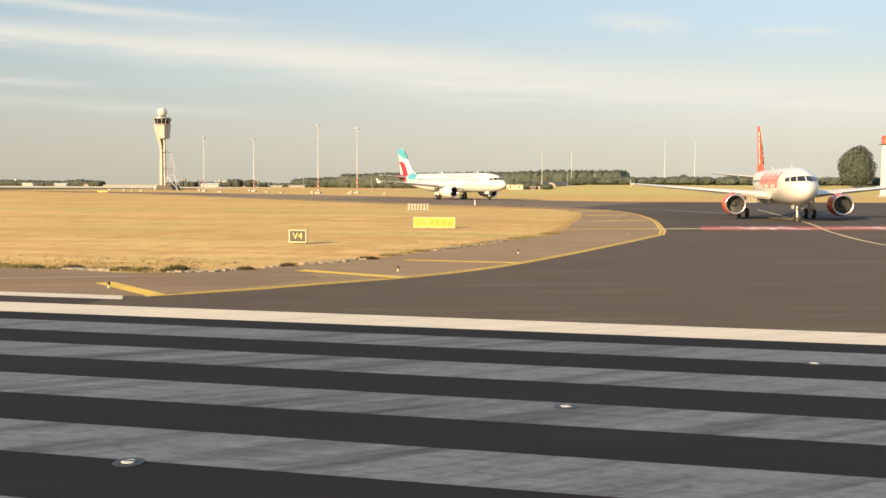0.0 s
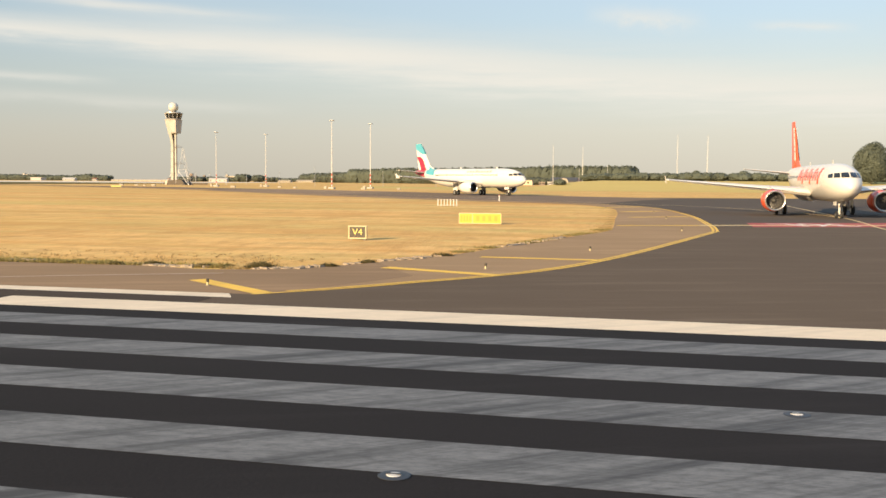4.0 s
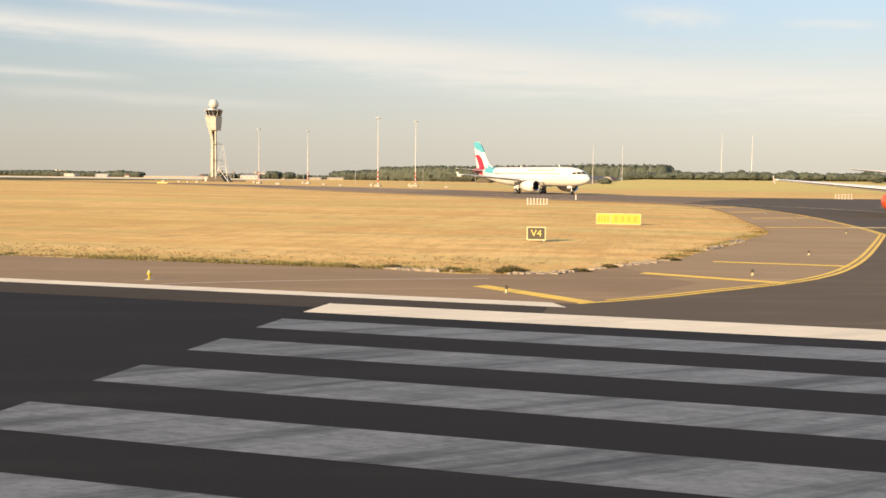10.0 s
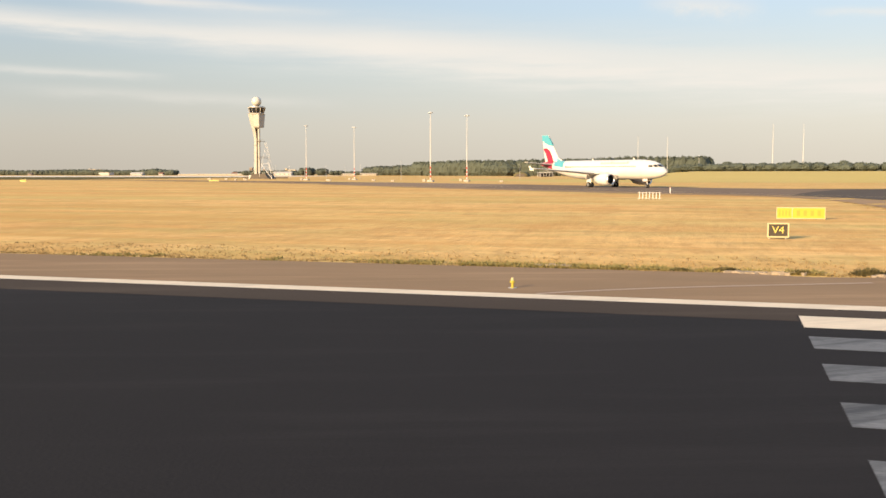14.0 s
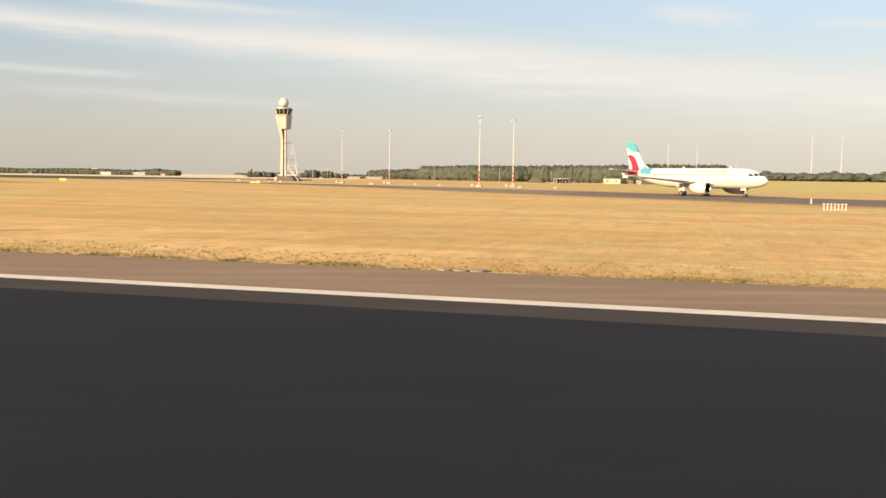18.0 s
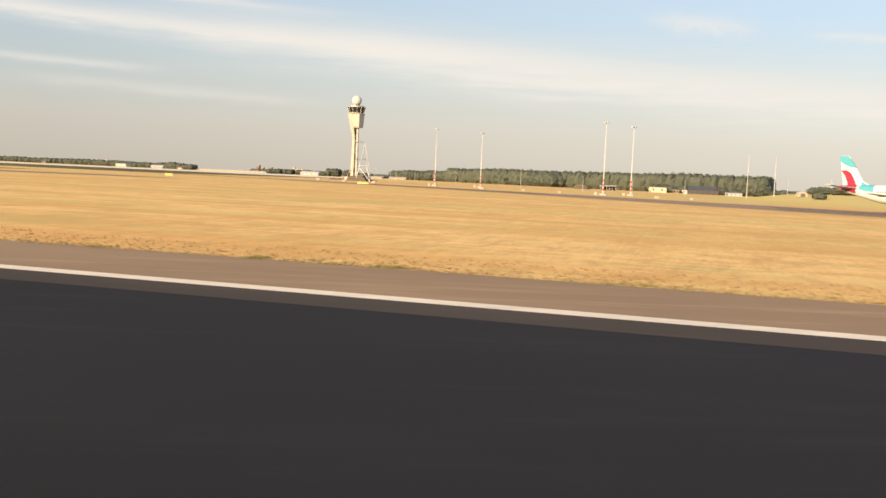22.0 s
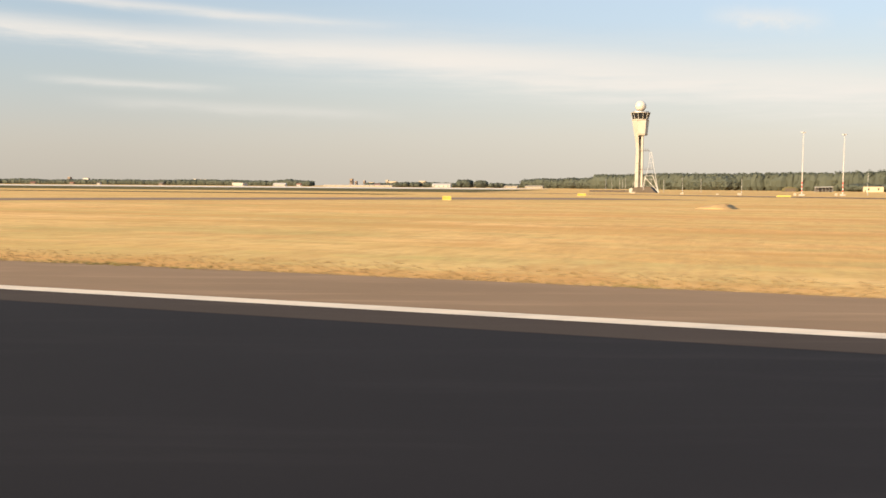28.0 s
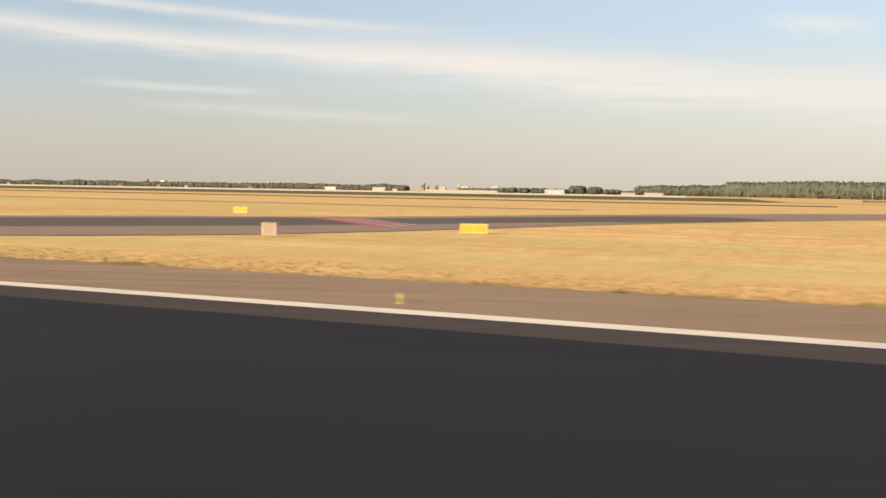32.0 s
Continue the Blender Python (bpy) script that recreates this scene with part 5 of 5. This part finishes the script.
# ---- buildings ----
def house(name, label, x, y, w, d, h, roof, wall, top, turn=0.0, windows=4, ridge=True):
    t = thing(name, label, "building", (x, y, -0.05), turn)
    part("wall", one_box(-w / 2, w / 2, -d / 2, d / 2, 0, h), wall, t)
    bm = bmesh.new()
    o = 0.4
    if ridge:
        rings(bm, [[(-w / 2 - o, -d / 2 - o, h + 0.01), (-w / 2 - o, 0, h + roof), (-w / 2 - o, d / 2 + o, h + 0.01)], [(w / 2 + o, -d / 2 - o, h + 0.01), (w / 2 + o, 0, h + roof), (w / 2 + o, d / 2 + o, h + 0.01)]], 3)
    else:
        box(bm, -w / 2 - o, w / 2 + o, -d / 2 - o, d / 2 + o, h + 0.01, h + roof)
    part("roof", bm, top, t)
    for k in range(windows):
        xw = -w / 2 + w * (k + 0.5) / windows
        ww = min(1.6, w / windows * 0.5)
        part("window", one_box(xw - ww / 2, xw + ww / 2, -d / 2 - 0.05, -d / 2 + 0.02, h * 0.35, h * 0.75), GLASS_DARK, t)
    part("door", one_box(-w * 0.45, -w * 0.45 + 1.2, -d / 2 - 0.05, -d / 2 + 0.02, 0.05, 2.15), ROOF_DARK, t)
    return t


house("depot", "low tan flat-roofed depot building", -164, 1060, 18.5, 12, 5.2, 0.4, WALL_TAN, WALL_CREAM, 0, 2, False)
house("shed", "long pale low shed on the horizon", -697, 1742, 34, 12, 3, 1.8, WALL_CREAM, WALL_CREAM, 0, 6)
house("shed", "long pale low shed on the horizon", -748, 1763, 26, 12, 2.8, 1.6, WALL_CREAM, WALL_CREAM, 0, 6)
house("barn", "white barn with a pale roof", -1345, 1925, 28, 16, 4, 3.2, WALL_WHITE, WALL_WHITE, 12, 6)
house("greenhouse", "very long low pale greenhouse on the horizon", -1135, 1900, 165, 14, 3.2, 1.0, WALL_CREAM, WALL_WHITE, 0, 14)
house("storage_hall", "wide pale storage hall with a low roof", -886, 1752, 36, 16, 5, 3, WALL_WHITE, WALL_WHITE, 10, 4)
house("farmhouse", "farmhouse with a red roof", -908, 1804, 14, 10, 4, 4, WALL_WHITE, ROOF_RED, 0, 3)


def hangar(x, y):
    """A wide low hangar: a long grey roof down to dark gates, an earth bank against one end."""
    t = thing("hangar", "wide low dark hangar with a sloping grey roof", "hangar", (x, y, -0.05), 0)
    part("wall", one_box(-15, 15, -6, 10, 0, 5.2), ROOF_DARK, t)
    part("roof", rings(bmesh.new(), [[(-16, -7, 5.0), (-16, 2, 8.8), (-16, 11, 5.2)], [(13, -7, 5.0), (13, 2, 8.8), (13, 11, 5.2)]], 3), ROOF_GREY, t, "grey metal roof")
    part("end_slope", rings(bmesh.new(), [[(13.05, -7, 5.0), (13.05, 2, 8.6), (13.05, 11, 5.2)], [(21, -7.5, 0), (21, 2, 0.4), (21, 11, 0)]], 3), ROOF_RED, t, "reddish sloping end")
    for k in range(5):
        part("gate", one_box(-14.4 + 5.8 * k, -9.0 + 5.8 * k, -6.12, -6.01, 0.05, 4.6), DARK, t)
    return t


def shelter(x, y, w, h, d):
    t = thing("aircraft_shelter", "dark grass-grown round-backed aircraft shelter", "shelter", (x, y, -0.05), 0)
    st = [[(w / 2 * k * math.cos(radians(a)), yy, h * k * math.sin(radians(a)) ** 0.8) for a in range(180, -1, -15)] for yy, k in ((-d / 2, 0.9), (-d / 2 + 1.5, 1.0), (d / 2, 1.0))]
    part("shell", rings(bmesh.new(), st, 13), DITCH, t, smooth=True)
    part("gate", one_box(-w * 0.3, w * 0.3, -d / 2 - 0.15, -d / 2 - 0.02, 0, h * 0.62), BARK, t)
    return t


def open_shed(x, y, w, d):
    t = thing("carport", "open shed with a thin white roof on posts", "shed", (x, y, -0.05), 0)
    st = [[(-w / 2, yy, 4.0 + 0.5 * math.cos(yy / d * 2.4)) for yy in (-d / 2, 0, d / 2)] + [(-w / 2, yy, 4.35 + 0.5 * math.cos(yy / d * 2.4)) for yy in (d / 2, 0, -d / 2)]]
    st.append([(w / 2, p[1], p[2] + 0.5) for p in st[0]])
    part("roof", rings(bmesh.new(), st, 6), WALL_WHITE, t, "thin white roof")
    for k in range(6):
        part("post", one_box(-w / 2 + 0.3 + (w - 0.8) * k / 5, -w / 2 + 0.5 + (w - 0.8) * k / 5, -d / 2 + 0.3, -d / 2 + 0.5, 0, 4.1), STEEL, t)
    part("back_wall", one_box(-w / 2 + 0.2, w / 2 - 0.2, d / 2 - 0.5, d / 2 - 0.3, 0, 4.2), ROOF_DARK, t)
    for k in range(3):
        part("partition", one_box(-w / 4 + w / 4 * k - 0.1, -w / 4 + w / 4 * k + 0.1, -d / 2 + 1.5, d / 2 - 0.52, 0, 2.6), ROOF_DARK, t)
    return t


def round_hut(x, y, w, h, d):
    t = thing("round_hut", "small pale hut with a rounded metal roof", "hut", (x, y, lie(x, y) - 0.05), 8)
    st = [[(w / 2 * math.cos(radians(a)), yy, h * math.sin(radians(a)) ** 0.7) for a in range(180, -1, -15)] for yy in (-d / 2, d / 2)]
    part("shell", rings(bmesh.new(), st, 13), WALL_CREAM, t)
    part("door", one_box(-w * 0.22, w * 0.22, -d / 2 - 0.1, -d / 2 - 0.02, 0, h * 0.6), ROOF_DARK, t)
    return t


hangar(-116, 1040)
shelter(-243, 1032, 17, 5.2, 14)
open_shed(-212, 1010, 17, 8)
round_hut(-59.3, 505, 4.8, 2.8, 6)
house("shed", "small pale shed beside the depot", -145, 1065, 6.5, 6, 3.4, 0.3, WALL_BRICK, WALL_CREAM, 0, 2, False)
house("shed", "small white shed beside the depot", -136, 1065, 5.5, 5, 3.6, 0.3, WALL_WHITE, WALL_WHITE, 0, 1, False)
house("shed", "low white shed before the wood", -86, 1000, 16, 8, 2.2, 1.0, WALL_WHITE, WALL_WHITE, 0, 4)
rb = random.Random(11)
for k in range(11):
    u = (k + rb.uniform(-0.48, 0.48)) / 10 + 0.05
    x, y = -1040 - 2300 * u + rb.uniform(-20, 20), 1930 + 560 * u ** 0.7 + rb.uniform(-15, 25)
    kind = rb.choice(("house", "house", "barn"))
    if kind == "house":
        house("farmhouse", "small distant house with a dark pitched roof", x, y, rb.uniform(10, 16), 9, 3.6, 3.6, rb.choice((WALL_WHITE, WALL_BRICK)), rb.choice((ROOF_RED, ROOF_DARK)), rb.uniform(-20, 20), 3)
    else:
        house("warehouse", "long pale distant warehouse", x, y, rb.uniform(30, 60), 18, 6, 1.2, WALL_WHITE, WALL_WHITE, rb.uniform(-8, 8), 6, False)
for x, y, h, w, wall in ((-2209, 4100, 33, 14, WALL_BRICK), (-2185, 4100, 22, 10, WALL_BRICK), (-2141, 4100, 25, 8, WALL_BRICK), (-2107, 4100, 17, 27, WALL_CREAM), (-2001, 4100, 22, 46, WALL_CREAM), (-2025, 4100, 28, 11, WALL_CREAM), (-1849, 4100, 24, 32, WALL_CREAM), (-2710, 3600, 23, 60, WALL_CREAM), (-2734, 3600, 26, 10, WALL_WHITE), (-3075, 3200, 28, 12, WALL_BRICK), (-2989, 3200, 24, 25, WALL_WHITE)):
    house("tower_block", "distant brick apartment tower on the skyline" if wall == WALL_BRICK else "distant pale apartment block on the skyline", x, y + 0.1 * w, w, 14, h, 0.8, wall, WALL_CREAM, 0, 5, False)

wall = thing("low_wall", "low brown boundary wall near the tower foot", "wall", (-350, 634, -0.05), 0)
for k in range(9):
    part("wall_panel", one_box(-18 + 4.0 * k, -14.06 + 4.0 * k, -0.15, 0.15, 0, 1.3, bevel=0.02), BARK, wall)
    part("coping", one_box(-18 + 4.0 * k, -14.06 + 4.0 * k, -0.2, 0.2, 1.304, 1.4), GREY_CONCRETE, wall)


def berm(x, y, w, d, h, turn):
    """A low uneven bank of earth, grown over."""
    n, m = 26, 7
    st = []
    for i in range(m):
        u = i / (m - 1)
        k0 = 1 - u * 0.96
        st.append([(w / 2 * k0 * math.cos(2 * math.pi * k / n) * (1 + 0.18 * math.sin(3.1 * k)), d / 2 * k0 * math.sin(2 * math.pi * k / n) * (1 + 0.1 * math.sin(1.9 * k + 1)),
                    -0.06 + h * (1 - (1 - u) ** 2) * (1 + 0.16 * math.sin(k * 1.7 + i))) for k in range(n)])
        st[-1] = [(px + 0.28 * w * u ** 1.5, py, pz) for px, py, pz in st[-1]]
    ob = part("earth_bank", rings(bmesh.new(), st, n), SAND, smooth=True)
    ob.matrix_basis = pose(x, y, 0, 0, 0, turn)
    return tagged(ob, "low uneven sandy earth bank in the dry grass", "bank")


berm(-251.0, 157, 6.4, 5, 0.75, 4)
for x, y, w, h in ((-196, 395, 3.0, 1.0), (-182, 415, 2.2, 0.8), (-120, 352, 2.4, 0.9), (-108, 360, 1.8, 0.8), (-262, 440, 2.6, 1.1), (-290, 470, 2.4, 1.0), (-160, 380, 1.8, 0.8), (-318, 500, 3.0, 1.1), (-272, 448, 1.6, 0.8)):
    t = thing("equipment_box", "low pale equipment box in the grass", "box", (x, y, -0.05), 5, "equipment boxes")
    w, h = w * 0.7, h * 0.8
    part("body", one_box(-w / 2, w / 2, -0.5, 0.5, 0.05, h, bevel=0.04), WALL_CREAM, t)
    part("lid", one_box(-w / 2 - 0.05, w / 2 + 0.05, -0.55, 0.55, h + 0.003, h + 0.09), SIGN_YELLOW if h > 1.0 else WALL_WHITE, t)


# ---- grass tufts and weeds along the pavement edge ----
def tufts(name, label, base, height, width, material, blades=5, lean=0.5):
    n = len(base)
    out = []
    for k in range(blades):
        a = rng.uniform(0, 2 * np.pi, n)
        d = np.stack([np.cos(a), np.sin(a), np.zeros(n)], 1)
        s = np.stack([-np.sin(a), np.cos(a), np.zeros(n)], 1)
        h = (height * rng.uniform(0.5, 1.3, n))[:, None]
        w = (width * rng.uniform(0.7, 1.3, n))[:, None]
        foot = base + d * rng.uniform(0, 0.12, (n, 1))
        tip = foot + d * h * lean * rng.uniform(0.2, 1.0, (n, 1)) + np.array([0, 0, 1.0]) * h
        out.append(np.stack([foot - s * w, foot + s * w, tip], 1))
    return clump_mesh(name, np.concatenate(out), material, "stuff", label, "grass")


def scatter(n, x0, x1, y0, y1, power=1.0):
    x = rng.uniform(x0, x1, n)
    y = y0 + (y1 - y0) * rng.uniform(0, 1, n) ** power
    return np.stack([x, y, np.full(n, -0.05)], 1)


base = scatter(26000, -470, -18.0, 31.75, 38, 3.0)
base[:, 1] += 0.3 * np.sin(base[:, 0] * 0.8) + 0.2 * np.sin(base[:, 0] * 2.3) + rng.normal(0, 0.15, len(base))
tufts("dry_grass", "short dry straw-coloured grass along the pavement edge", base, 0.075, 0.022, STRAW, 4, 1.3)
gv = np.array(GRASS_V[5:40])
pick = gv[rng.integers(0, len(gv) - 1, 1500)]
base = np.concatenate([pick + rng.normal(0, 0.12, pick.shape) - np.array([1, -0.2]) * (0.15 + rng.exponential(0.3, (len(pick), 1))), np.full((len(pick), 1), -0.05)], 1)
tufts("dry_grass", "dry straw grass growing over the taxiway edge", base, 0.07, 0.025, STRAW, 4, 1.4)


def patches(n, x0, x1, y0, y1, groups):
    """Weeds gather in loose patches."""
    cx = rng.uniform(x0, x1, groups)
    k = rng.integers(0, groups, n)
    x = cx[k] + rng.normal(0, 0.55, n) * (1 + 0.8 * np.sin(cx[k]))
    y = y0 + (y1 - y0) * rng.uniform(0, 1, n) ** 1.6
    return np.stack([x, y, np.full(n, -0.05)], 1)


tufts("weeds", "patchy green weeds at the pavement edge", patches(1300, -36, -17.5, 31.7, 33.0, 16), 0.12, 0.03, WEED, 5, 1.4)
tufts("weeds", "sparse green weeds along the runway edge", patches(3800, -470, -40, 31.5, 32.9, 120), 0.11, 0.03, WEED, 5, 1.4)
gk = gv[rng.integers(0, 22, 9)]
base = np.concatenate([np.concatenate([g_ + np.array([-0.5, 0.15]) + rng.normal(0, 0.3, (70, 2)) for g_ in gk]), np.full((630, 1), -0.05)], 1)
tufts("weeds", "green weeds among slabs at the taxiway edge", base, 0.10, 0.03, WEED, 5, 1.4)


def weed_clump(x, y, r, h):
    """A low bushy clump of wiry weeds at the pavement edge."""
    n = 260
    a, u = rng.uniform(0, 2 * math.pi, n), rng.uniform(0, 1, n) ** 0.6
    base = np.stack([x + r * u * np.cos(a), y + 0.6 * r * u * np.sin(a), np.full(n, -0.05)], 1)
    out = []
    for k in range(3):
        d = np.stack([np.cos(a), np.sin(a), np.zeros(n)], 1) + 0.5 * rng.normal(size=(n, 3)) * [1, 1, 0]
        top = base + d * (0.35 * h) + np.array([0, 0, 1.0]) * (h * (1 - 0.7 * u ** 2) * rng.uniform(0.5, 1.1, n))[:, None]
        side = np.cross(d, [0, 0, 1.0]) * 0.022
        out.append(np.stack([base - side, base + side, top], 1))
    return clump_mesh("weed_clump", np.concatenate(out), WEED_DARK, "stuff", "low dark bushy weeds beside a concrete slab", "weeds")


for x, y, r, h in ((-23.1, 32.2, 0.45, 0.22), (-20.7, 31.9, 0.4, 0.2), (-18.5, 32.2, 0.65, 0.32), (-16.2, 33.4, 0.4, 0.2), (-13.2, 39.9, 0.5, 0.22), (-24.6, 31.9, 0.35, 0.16), (-15.3, 35.6, 0.35, 0.18)):
    weed_clump(x, y, r, h)
